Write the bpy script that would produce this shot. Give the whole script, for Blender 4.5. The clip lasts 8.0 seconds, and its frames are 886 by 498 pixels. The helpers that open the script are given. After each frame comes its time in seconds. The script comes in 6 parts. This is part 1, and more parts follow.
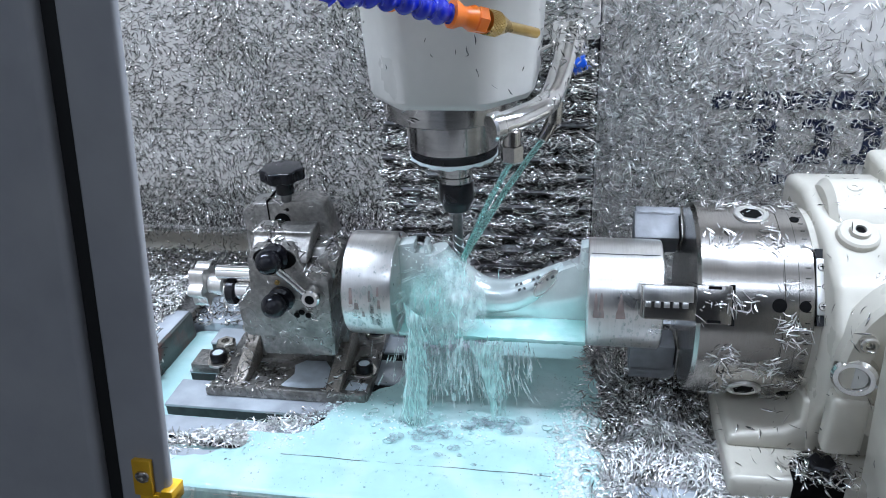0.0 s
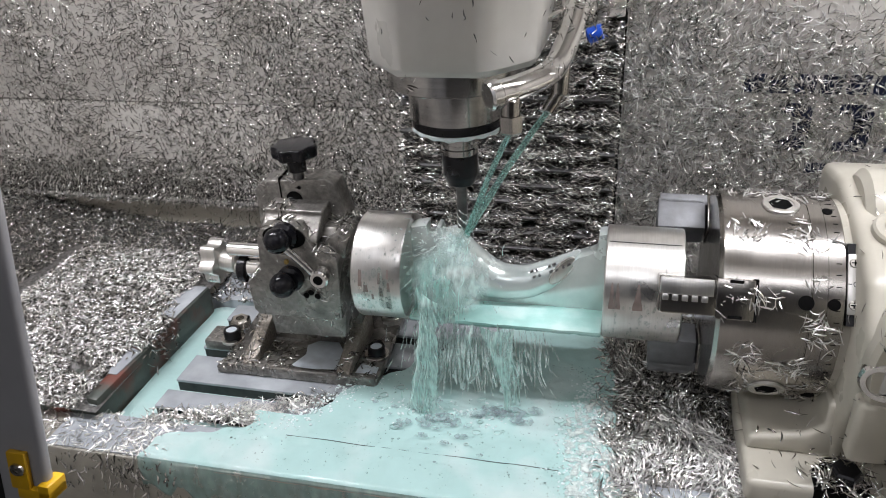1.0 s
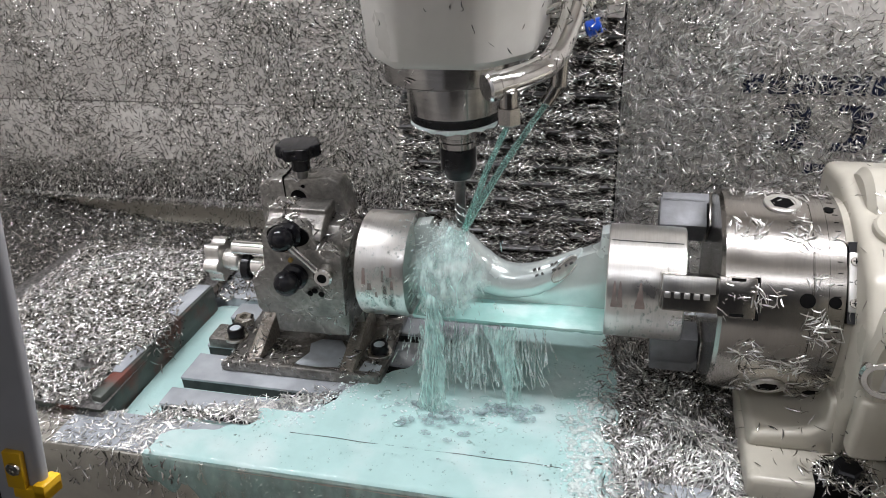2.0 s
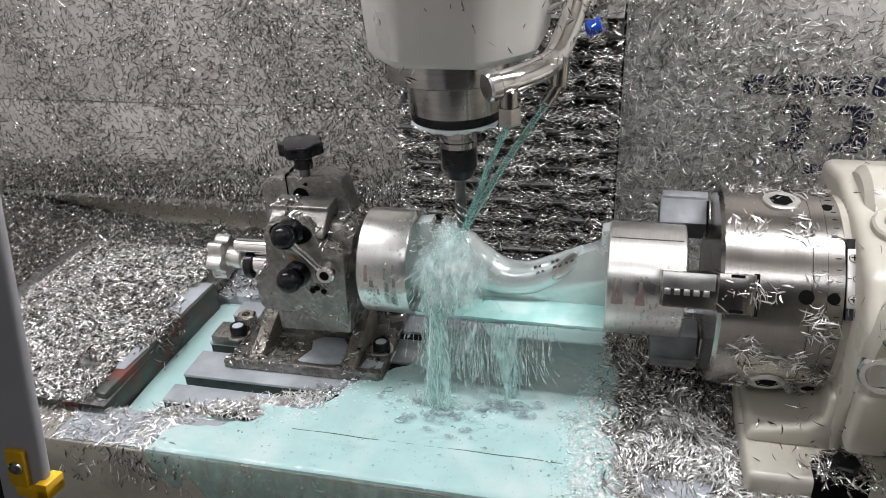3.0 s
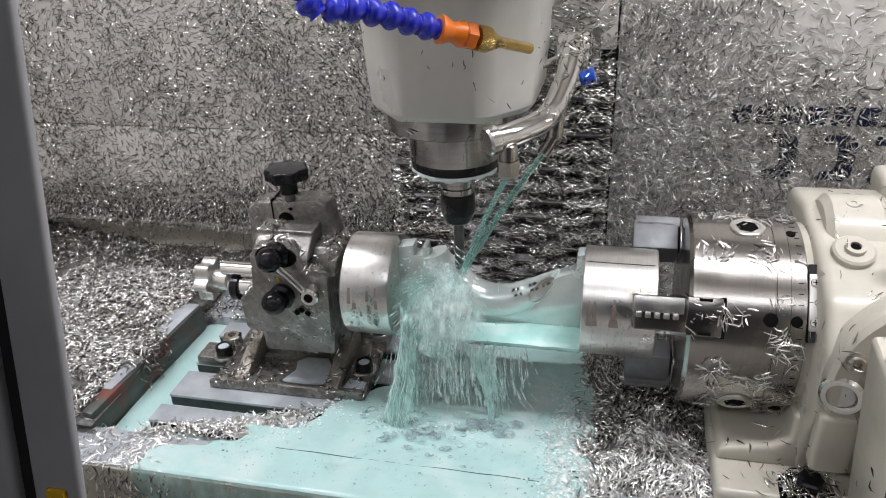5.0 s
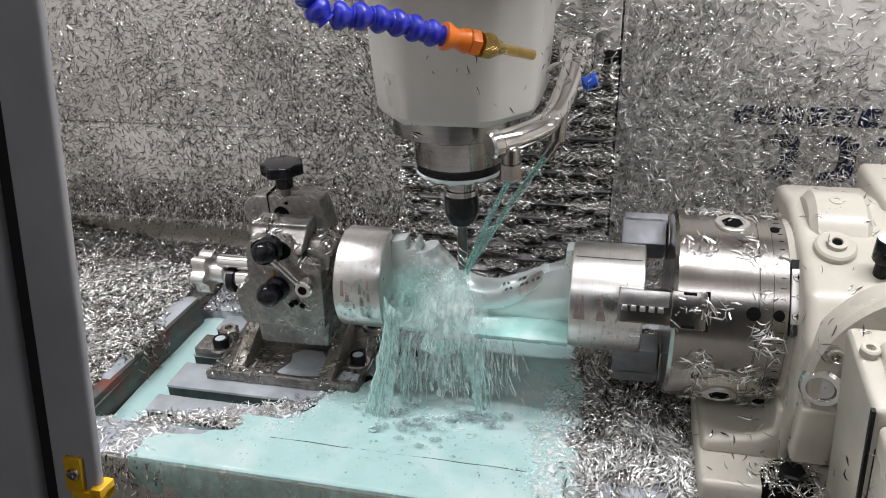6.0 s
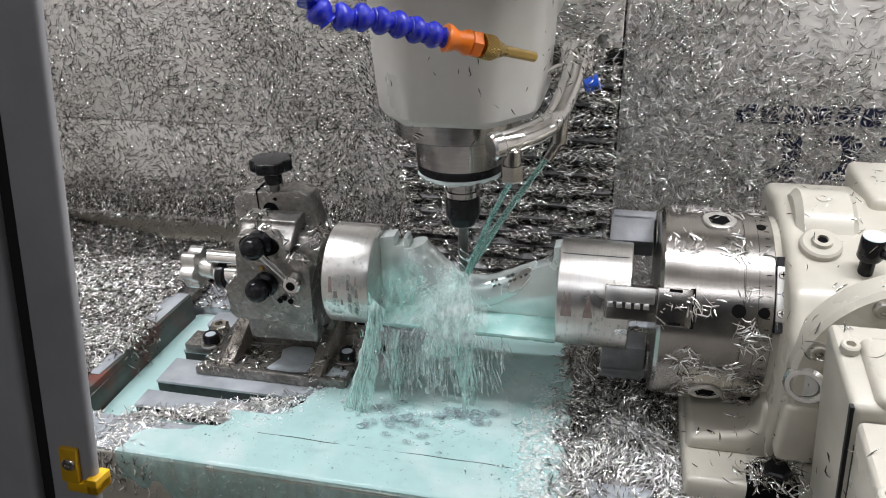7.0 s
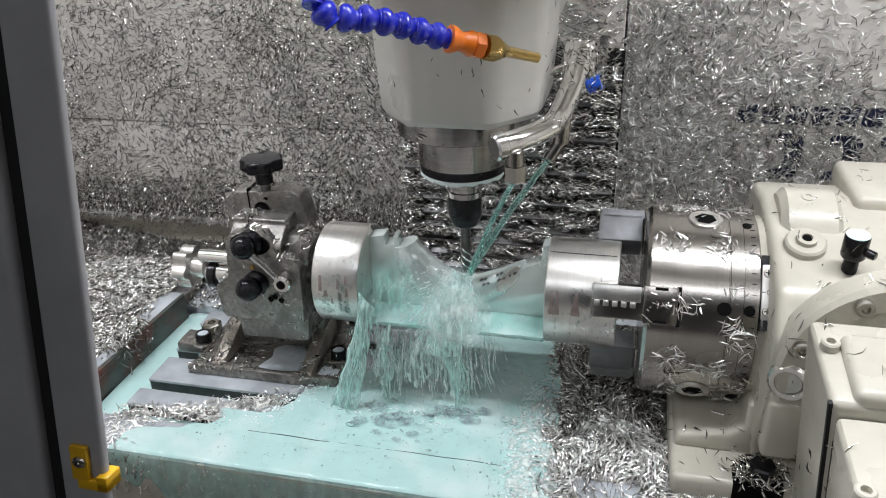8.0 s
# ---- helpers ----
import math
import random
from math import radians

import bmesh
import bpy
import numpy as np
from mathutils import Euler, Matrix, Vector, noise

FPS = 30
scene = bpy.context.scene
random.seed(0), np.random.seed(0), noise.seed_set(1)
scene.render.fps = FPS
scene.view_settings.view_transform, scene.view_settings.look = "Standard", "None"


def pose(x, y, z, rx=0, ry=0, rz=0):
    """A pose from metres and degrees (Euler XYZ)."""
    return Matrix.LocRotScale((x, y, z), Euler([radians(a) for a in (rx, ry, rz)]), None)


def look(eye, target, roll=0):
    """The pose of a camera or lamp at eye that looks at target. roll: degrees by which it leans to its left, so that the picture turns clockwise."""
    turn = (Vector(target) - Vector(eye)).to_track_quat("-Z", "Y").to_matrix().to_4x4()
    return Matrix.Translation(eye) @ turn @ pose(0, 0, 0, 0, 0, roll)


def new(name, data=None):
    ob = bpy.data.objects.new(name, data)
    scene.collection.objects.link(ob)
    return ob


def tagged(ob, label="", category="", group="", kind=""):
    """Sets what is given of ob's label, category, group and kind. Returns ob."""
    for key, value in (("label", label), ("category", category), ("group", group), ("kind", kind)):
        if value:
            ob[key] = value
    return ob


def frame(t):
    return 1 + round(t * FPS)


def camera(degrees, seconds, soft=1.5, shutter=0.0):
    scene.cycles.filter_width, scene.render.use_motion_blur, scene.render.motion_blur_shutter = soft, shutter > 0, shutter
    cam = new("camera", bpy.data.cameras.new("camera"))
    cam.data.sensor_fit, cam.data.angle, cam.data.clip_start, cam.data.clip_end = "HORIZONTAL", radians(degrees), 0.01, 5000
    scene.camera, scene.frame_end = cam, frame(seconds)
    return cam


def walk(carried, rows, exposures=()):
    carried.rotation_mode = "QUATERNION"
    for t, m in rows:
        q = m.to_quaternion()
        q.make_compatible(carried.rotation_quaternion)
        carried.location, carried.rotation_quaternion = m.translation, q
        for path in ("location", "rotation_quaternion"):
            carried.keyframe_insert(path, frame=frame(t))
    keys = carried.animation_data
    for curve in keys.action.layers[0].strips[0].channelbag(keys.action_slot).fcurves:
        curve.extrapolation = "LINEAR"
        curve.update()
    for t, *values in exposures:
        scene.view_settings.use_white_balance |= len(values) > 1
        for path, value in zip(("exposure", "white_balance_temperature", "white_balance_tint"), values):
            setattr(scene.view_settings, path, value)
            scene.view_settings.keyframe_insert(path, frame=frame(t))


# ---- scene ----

# camera and its way
VIEW = [(0, 0.1198, -0.746, 0.4326, 9.3196, -27.4847, 2.6346), (0.5, 0.1422, -0.7251, 0.4227, 12.3323, -28.2465, 2.4355),
        (1, 0.16, -0.7156, 0.4223, 13.079, -28.8172, 2.8115), (1.5, 0.1623, -0.7156, 0.4229, 13.1314, -28.8176, 2.7943),
        (3, 0.1617, -0.7167, 0.4226, 13.1244, -28.732, 2.7886), (3.5, 0.1618, -0.7156, 0.423, 13.163, -28.7671, 2.7688),
        (4, 0.1614, -0.715, 0.423, 13.1313, -28.7154, 2.7756), (4.5, 0.1549, -0.7212, 0.4338, 13.1421, -28.5587, 2.7552),
        (5, 0.154, -0.7274, 0.4402, 12.3982, -27.4508, 2.27), (6.5, 0.1595, -0.7429, 0.4374, 13.1116, -27.2743, 1.9442),
        (7, 0.1589, -0.7399, 0.4353, 13.1186, -27.2587, 1.8794), (7.5, 0.1579, -0.7397, 0.4349, 13.1106, -27.2544, 1.8715),
        (8, 0.1569, -0.7424, 0.4358, 13.1147, -27.2218, 1.9221)]
cam = camera(60.19, 8.0, soft=1.0)
walk(cam, [(t, pose(x, y, z, 90 + pitch, roll, yaw)) for t, x, y, z, yaw, pitch, roll in VIEW],
     exposures=[(0.0, 0.36, 5350, 4), (0.2, 0.2, 5750, 7), (0.5, 0.1, 6250, 10), (0.8, 0.0, 6450, 8.5), (5.0, 0.0, 6450, 8), (7.0, 0.0, 6400, 7), (8.0, 0.0, 6350, 5)])

# travel of the machine table (x, y) and of the spindle head (z)
TABLE_TRAVEL = [(0, -0.0115, -0.0136), (0.5, -0.0057, -0.0134), (1, -0.0004, -0.0136), (1.5, 0.0034, -0.0117), (3, 0.0031, -0.0023),
                (3.5, 0.0, 0.0), (4, -0.0052, 0.0013), (4.5, -0.0109, 0.0017), (5, -0.0176, 0.0042), (6.5, -0.038, 0.0056),
                (7, -0.0454, 0.0051), (7.5, -0.053, 0.0051), (8, -0.0604, 0.0052)]
HEAD_TRAVEL = [(0, -0.0116), (0.5, -0.0072), (1, -0.0025), (1.5, 0.0037), (3, 0.0059), (3.5, 0.0), (4, -0.0043), (4.5, -0.0084),
               (5, -0.0115), (6.5, -0.0213), (7, -0.0232), (7.5, -0.0242), (8, -0.0236)]

# light: dim world, a long work lamp under the enclosure's roof, an added, unseen workshop lamp as fill behind the open
# door
world = bpy.data.worlds.new("workshop_air")
scene.world = world
world.use_nodes = True
world.node_tree.nodes["Background"].inputs[0].default_value = (0.75, 0.85, 1.0, 1)
world.node_tree.nodes["Background"].inputs[1].default_value = 0.02


def area_lamp(name, eye, target, sx, sy, watts, colour):
    data = bpy.data.lights.new(name, "AREA")
    data.shape, data.size, data.size_y, data.energy, data.color = "RECTANGLE", sx, sy, watts, colour
    ob = new(name, data)
    ob.matrix_world = look(eye, target)
    return ob


area_lamp("work_lamp_light", (-0.05, -0.15, 0.925), (-0.05, -0.15, 0.0), 1.9, 0.06, 27.5, (0.97, 0.95, 1.0))
area_lamp("workshop_lamp_light", (0.3, -2.4, 2.30), (0.3, -1.6, 0.0), 2.4, 0.5, 19.0, (0.97, 0.95, 1.0))


# ---- materials ----
def material(name, colour, rough=0.5, metal=0.0, vary=0.12, scale=60.0, bump=0.0, bump_scale=400.0, stretch=(1, 1, 1), coat=0.0,
             dirt=None, dirt_scale=9.0, dirt_amount=0.5, rough_vary=0.1, per_island=0.0, per_object=0.0, transmission=0.0, ior=1.45):
    """A procedural surface: a base colour with fine and coarse variation, a stain colour in patches, and a fine relief."""
    m = bpy.data.materials.new(name)
    m.use_nodes = True
    nt = m.node_tree
    n, l = nt.nodes, nt.links
    b = n["Principled BSDF"]
    tc = n.new("ShaderNodeTexCoord")
    mp = n.new("ShaderNodeMapping")
    mp.inputs["Scale"].default_value = stretch
    l.new(tc.outputs["Object"], mp.inputs["Vector"])
    fine = n.new("ShaderNodeTexNoise")
    fine.inputs["Scale"].default_value, fine.inputs["Detail"].default_value = scale, 6.0
    l.new(mp.outputs[0], fine.inputs["Vector"])
    coarse = n.new("ShaderNodeTexNoise")
    coarse.inputs["Scale"].default_value, coarse.inputs["Detail"].default_value = dirt_scale, 5.0
    l.new(tc.outputs["Object"], coarse.inputs["Vector"])
    ramp = n.new("ShaderNodeMapRange")
    ramp.inputs["From Min"].default_value, ramp.inputs["From Max"].default_value = 0.25, 0.75
    ramp.inputs["To Min"].default_value, ramp.inputs["To Max"].default_value = 1.0 - vary, 1.0 + vary
    l.new(fine.outputs["Fac"], ramp.inputs["Value"])
    hsv = n.new("ShaderNodeHueSaturation")
    hsv.inputs["Color"].default_value = (*colour, 1)
    l.new(ramp.outputs[0], hsv.inputs["Value"])
    out = hsv.outputs[0]
    if dirt:
        dr = n.new("ShaderNodeMapRange")
        dr.inputs["From Min"].default_value, dr.inputs["From Max"].default_value = 0.48, 0.68
        dr.inputs["To Max"].default_value = dirt_amount
        l.new(coarse.outputs["Fac"], dr.inputs["Value"])
        mix = n.new("ShaderNodeMixRGB")
        mix.inputs["Color2"].default_value = (*dirt, 1)
        l.new(dr.outputs[0], mix.inputs["Fac"])
        l.new(out, mix.inputs["Color1"])
        out = mix.outputs[0]
    if per_island or per_object:
        rnd = n.new("ShaderNodeNewGeometry").outputs["Random Per Island"] if per_island else n.new("ShaderNodeObjectInfo").outputs["Random"]
        amount = per_island or per_object
        pr = n.new("ShaderNodeMapRange")
        pr.inputs["To Min"].default_value, pr.inputs["To Max"].default_value = 1.0 - amount, 1.0 + amount * 0.5
        l.new(rnd, pr.inputs["Value"])
        h2 = n.new("ShaderNodeHueSaturation")
        l.new(pr.outputs[0], h2.inputs["Value"])
        l.new(out, h2.inputs["Color"])
        out = h2.outputs[0]
    l.new(out, b.inputs["Base Color"])
    rr = n.new("ShaderNodeMapRange")
    rr.inputs["From Min"].default_value, rr.inputs["From Max"].default_value = 0.3, 0.7
    rr.inputs["To Min"].default_value, rr.inputs["To Max"].default_value = max(0.02, rough - rough_vary), min(1.0, rough + rough_vary)
    l.new(coarse.outputs["Fac"], rr.inputs["Value"])
    l.new(rr.outputs[0], b.inputs["Roughness"])
    b.inputs["Metallic"].default_value = metal
    b.inputs["Coat Weight"].default_value = coat
    b.inputs["Coat Roughness"].default_value = 0.08
    b.inputs["Transmission Weight"].default_value = transmission
    b.inputs["IOR"].default_value = ior
    if bump:
        bn = n.new("ShaderNodeTexNoise")
        bn.inputs["Scale"].default_value, bn.inputs["Detail"].default_value = bump_scale, 4.0
        l.new(mp.outputs[0], bn.inputs["Vector"])
        bp = n.new("ShaderNodeBump")
        bp.inputs["Strength"].default_value, bp.inputs["Distance"].default_value = bump, 0.001
        l.new(bn.outputs["Fac"], bp.inputs["Height"])
        l.new(bp.outputs[0], b.inputs["Normal"])
    return m


PAINT_GREY = material("grey_sheet_paint", (0.60, 0.575, 0.54), 0.42, vary=0.05, dirt=(0.52, 0.49, 0.45), dirt_scale=5, bump=0.06, bump_scale=250)
PAINT_CREAM = material("cream_machine_paint", (0.50, 0.475, 0.405), 0.32, vary=0.05, dirt=(0.42, 0.39, 0.33), dirt_scale=12, dirt_amount=0.35, bump=0.08, bump_scale=500, coat=0.3)
PAINT_WHITE = material("white_head_paint", (0.57, 0.555, 0.515), 0.35, vary=0.04, dirt=(0.56, 0.54, 0.49), dirt_scale=14, dirt_amount=0.35, bump=0.05, bump_scale=300, coat=0.3)
PAINT_DOOR = material("dark_grey_door_paint", (0.32, 0.32, 0.33), 0.4, vary=0.08, dirt=(0.38, 0.375, 0.37), dirt_scale=20, bump=0.05, bump_scale=700)
PAINT_NAVY = material("navy_print", (0.012, 0.017, 0.045), 0.4, vary=0.2)
PAINT_SHOP = material("workshop_paint", (0.42, 0.43, 0.44), 0.7, vary=0.08, dirt=(0.3, 0.3, 0.3), dirt_scale=1.5)
CONCRETE = material("workshop_concrete", (0.22, 0.21, 0.2), 0.7, vary=0.2, scale=20, dirt=(0.13, 0.13, 0.13), dirt_scale=2)
STEEL = material("turned_steel", (0.36, 0.343, 0.32), 0.22, 1.0, vary=0.08, scale=40, stretch=(18, 1, 1), dirt=(0.27, 0.25, 0.22), dirt_scale=16, dirt_amount=0.5, rough_vary=0.07, bump=0.05, bump_scale=160)
STEEL_DARK = material("oiled_dark_steel", (0.17, 0.17, 0.17), 0.38, 1.0, vary=0.25, scale=120, dirt=(0.07, 0.065, 0.06), dirt_scale=25, bump=0.15, bump_scale=500)
SPINDLE_STEEL = material("ground_spindle_steel", (0.42, 0.41, 0.40), 0.2, 1.0, vary=0.15, scale=30, stretch=(1, 1, 10), dirt=(0.2, 0.2, 0.2), dirt_scale=30, rough_vary=0.08)
CHROME = material("polished_pipe_steel", (0.78, 0.77, 0.75), 0.16, 1.0, vary=0.05, dirt=(0.55, 0.54, 0.52), dirt_scale=40, rough_vary=0.06)
ALUMINIUM = material("turned_aluminium", (0.74, 0.73, 0.705), 0.33, 1.0, vary=0.07, scale=25, stretch=(30, 1, 1), dirt=(0.52, 0.49, 0.44), dirt_scale=34, dirt_amount=0.45, rough_vary=0.08, bump=0.06, bump_scale=120)
ALU_MILLED = material("milled_aluminium", (0.80, 0.81, 0.80), 0.34, 1.0, vary=0.08, scale=200, dirt=(0.62, 0.68, 0.66), dirt_scale=22, dirt_amount=0.6, bump=0.1, bump_scale=300)
ALU_WET = material("coolant_wet_aluminium", (0.66, 0.73, 0.71), 0.22, 0.45, vary=0.06, scale=80, dirt=(0.74, 0.82, 0.80), dirt_scale=26, dirt_amount=0.7, bump=0.15, bump_scale=140, coat=0.4)
CAST = material("wet_cast_iron", (0.25, 0.24, 0.222), 0.30, 0.6, vary=0.38, scale=220, dirt=(0.10, 0.097, 0.09), dirt_scale=26, dirt_amount=0.7, bump=0.5, bump_scale=420, rough_vary=0.12)
CAST_RAW = material("rough_sand_cast_iron", (0.34, 0.31, 0.27), 0.5, 0.7, vary=0.45, scale=350, dirt=(0.18, 0.16, 0.14), dirt_scale=30, bump=0.8, bump_scale=420)
LAND = material("wet_ground_table_iron", (0.42, 0.45, 0.48), 0.16, 0.25, vary=0.12, scale=40, dirt=(0.62, 0.66, 0.70), dirt_scale=16, dirt_amount=0.7, rough_vary=0.1)
# Near-black for slot sides, gaps and thin lines; the slots' shade is in it.
TABLE_SIDE = material("slot_shade_and_dark_lines", (0.035, 0.037, 0.036), 0.35, 0.4, vary=0.4, scale=90, dirt=(0.09, 0.08, 0.07), dirt_scale=30)
TABLE_FACE = material("weathered_table_front", (0.36, 0.345, 0.30), 0.4, 0.2, vary=0.1, dirt=(0.24, 0.23, 0.20), dirt_scale=18, dirt_amount=0.7, bump=0.15, bump_scale=200)
RIM_FACE = material("rust_and_green_rim_paint", (0.075, 0.085, 0.075), 0.4, 0.1, vary=0.2, dirt=(0.17, 0.05, 0.035), dirt_scale=26, dirt_amount=0.9, bump=0.2, bump_scale=300)
BLACK = material("black_bakelite", (0.008, 0.008, 0.010), 0.16, vary=0.3, dirt=(0.03, 0.03, 0.03), dirt_scale=40)
BLACK.node_tree.nodes["Principled BSDF"].inputs["Specular IOR Level"].default_value = 0.3
BLACK_STEEL = material("black_oxide_steel", (0.02, 0.02, 0.022), 0.3, 0.6, vary=0.3)
RUBBER = material("black_rubber", (0.008, 0.008, 0.008), 0.7, vary=0.2)
# Near-black for engraved marks and for the shade of holes not cut in.
HOLE = material("hole_shade_and_marks", (0.004, 0.004, 0.004), 0.9, vary=0.1)
HOLE.node_tree.nodes["Principled BSDF"].inputs["Specular IOR Level"].default_value = 0.1
BLUE = material("blue_hose_plastic", (0.012, 0.02, 0.42), 0.22, vary=0.06, coat=0.4, dirt=(0.03, 0.04, 0.5), dirt_scale=50, dirt_amount=0.3)
BLUE_FIT = material("blue_fitting_plastic", (0.02, 0.09, 0.55), 0.3, vary=0.1)
ORANGE = material("orange_hose_plastic", (0.85, 0.20, 0.012), 0.3, vary=0.06, coat=0.3, dirt=(0.6, 0.13, 0.01), dirt_scale=60, dirt_amount=0.3)
BRASS = material("knurled_brass", (0.48, 0.34, 0.12), 0.3, 1.0, vary=0.2, dirt=(0.25, 0.17, 0.06), dirt_scale=60)
YELLOW = material("yellow_latch_paint", (0.62, 0.36, 0.012), 0.35, vary=0.12, dirt=(0.3, 0.17, 0.02), dirt_scale=60, bump=0.1)
CHIP = material("aluminium_chip", (0.64, 0.63, 0.61), 0.17, 1.0, vary=0.1, scale=300, per_island=0.7, rough_vary=0.1)
# Lit copy of CHIP: brighter colour where chips should catch the lamp.
CHIP_BRIGHT = material("lit_aluminium_chip", (0.82, 0.81, 0.79), 0.3, 0.9, vary=0.1, scale=300, per_island=0.45)
# Darker chip so fine slivers stand out on pale paint.
CHIP_DARK = material("dark_chip", (0.14, 0.14, 0.135), 0.3, 0.8, vary=0.2, scale=300, per_island=0.6)
CHIP_BASE = material("dark_packed_chips", (0.17, 0.166, 0.16), 0.45, 0.7, vary=0.6, scale=260, bump=1.0, bump_scale=300)
POOL = material("milky_teal_coolant", (0.42, 0.61, 0.59), 0.07, vary=0.06, scale=30, dirt=(0.59, 0.69, 0.68), dirt_scale=14, dirt_amount=0.7, bump=0.5, bump_scale=150, rough_vary=0.03)
FILM = material("thin_coolant_film", (0.46, 0.76, 0.71), 0.06, vary=0.08, scale=60, dirt=(0.68, 0.86, 0.83), dirt_scale=30, dirt_amount=0.8, bump=0.4, bump_scale=110, rough_vary=0.03)
JET = material("clear_teal_coolant_jet", (0.50, 0.84, 0.77), 0.06, vary=0.2, scale=80, bump=0.6, bump_scale=120, stretch=(1, 1, 0.3), transmission=0.85, ior=1.33, rough_vary=0.03)
FOAM = material("pale_coolant_foam", (0.70, 0.80, 0.80), 0.25, vary=0.1, scale=200, bump=0.5, bump_scale=500)
# Rear jaws' steel, darkened and roughened to hold down the lamp's reflection.
JAW_BACK = material("dull_rear_jaw_steel", (0.20, 0.205, 0.215), 0.55, 0.5, vary=0.15, scale=90, dirt=(0.20, 0.20, 0.20), dirt_scale=40, bump=0.2, bump_scale=300)
SCREW = material("screw_steel", (0.5, 0.48, 0.44), 0.25, 1.0, vary=0.15)
SCALE_PLATE = material("satin_scale_plate", (0.72, 0.71, 0.68), 0.3, 0.7, vary=0.06)
CLEAR_DROP = material("clear_water_drop", (0.85, 0.92, 0.90), 0.04, vary=0.05, transmission=0.92, ior=1.33, rough_vary=0.01)
MILK = material("pale_milky_puddle", (0.60, 0.66, 0.71), 0.08, vary=0.08, dirt=(0.42, 0.46, 0.50), dirt_scale=50, rough_vary=0.03)
STAIN = material("dried_coolant_stain", (0.34, 0.29, 0.27), 0.4, 0.8, vary=0.2, scale=150, dirt=(0.42, 0.30, 0.27), dirt_scale=80)
LENS = material("lamp_diffuser", (0.9, 0.9, 0.9), 0.4, vary=0.02)
SIGHT = material("oil_sight_glass", (0.55, 0.55, 0.52), 0.06, 0.3, vary=0.15, coat=0.8)

# ---- building helpers ----
BASES = {}


def thing(name, base, label, category, group="", kind=""):
    """An empty at a thing's base, under which its parts hang."""
    ob = new(name)
    ob.empty_display_size = 0.02
    ob.location = base
    BASES[ob.name] = Vector(base)
    return tagged(ob, label, category, group, kind)


def finish(bm, name, mat, sharp=32):
    me = bpy.data.meshes.new(name)
    bm.normal_update()
    bm.to_mesh(me)
    bm.free()
    me.materials.append(mat)
    for p in me.polygons:
        p.use_smooth = True
    me.set_sharp_from_angle(angle=radians(sharp))
    return me


def part(name, bm, mat, parent, label="", sharp=32):
    """One mesh of a thing, given in machine coordinates."""
    root = parent
    while root.parent:
        root = root.parent
    shift = BASES.get(root.name, Vector((0, 0, 0)))
    bmesh.ops.translate(bm, verts=bm.verts, vec=-shift)
    ob = new(name, finish(bm, name, mat, sharp))
    ob.parent = parent
    if label:
        ob["label"] = label
    return ob


def solo(name, bm, mat, base, label, category, kind="", sharp=32):
    """A thing or a piece of the setting that is a single mesh."""
    bmesh.ops.translate(bm, verts=bm.verts, vec=-Vector(base))
    ob = new(name, finish(bm, name, mat, sharp))
    ob.location = base
    BASES[ob.name] = Vector(base)
    return tagged(ob, label, category, kind=kind)


def join(*bms):
    out = bmesh.new()
    for b in bms:
        me = bpy.data.meshes.new("joined")
        b.to_mesh(me)
        b.free()
        out.from_mesh(me)
        bpy.data.meshes.remove(me)
    return out


def bevelled(bm, amount, segments=2):
    if amount > 0:
        edges = [e for e in bm.edges if len(e.link_faces) == 2 and e.calc_face_angle(0) > 0.35]
        bmesh.ops.bevel(bm, geom=edges, offset=amount, segments=segments, affect="EDGES", profile=0.5, clamp_overlap=True)
    return bm


def box(x0, x1, y0, y1, z0, z1, bevel=0.0, segments=2):
    bm = bmesh.new()
    bmesh.ops.create_cube(bm, size=1, matrix=Matrix.Translation(((x0 + x1) / 2, (y0 + y1) / 2, (z0 + z1) / 2)) @ Matrix.Diagonal((x1 - x0, y1 - y0, z1 - z0, 1)))
    return bevelled(bm, bevel, segments)


def turned(bm, m):
    bmesh.ops.transform(bm, matrix=m, verts=bm.verts)
    return bm


def prism(outline, axis, lo, hi, bevel=0.0, segments=2):
    """An outline of (a, b) pushed along an axis: x -> (y, z), y -> (x, z), z -> (x, y)."""
    bm = bmesh.new()
    place = {"x": lambda a, b, c: (c, a, b), "y": lambda a, b, c: (a, c, b), "z": lambda a, b, c: (a, b, c)}[axis]
    low = [bm.verts.new(place(a, b, lo)) for a, b in outline]
    high = [bm.verts.new(place(a, b, hi)) for a, b in outline]
    k = len(outline)
    bm.faces.new(low)
    bm.faces.new(high)
    for i in range(k):
        bm.faces.new((low[i], low[(i + 1) % k], high[(i + 1) % k], high[i]))
    bmesh.ops.recalc_face_normals(bm, faces=bm.faces)
    return bevelled(bm, bevel, segments)


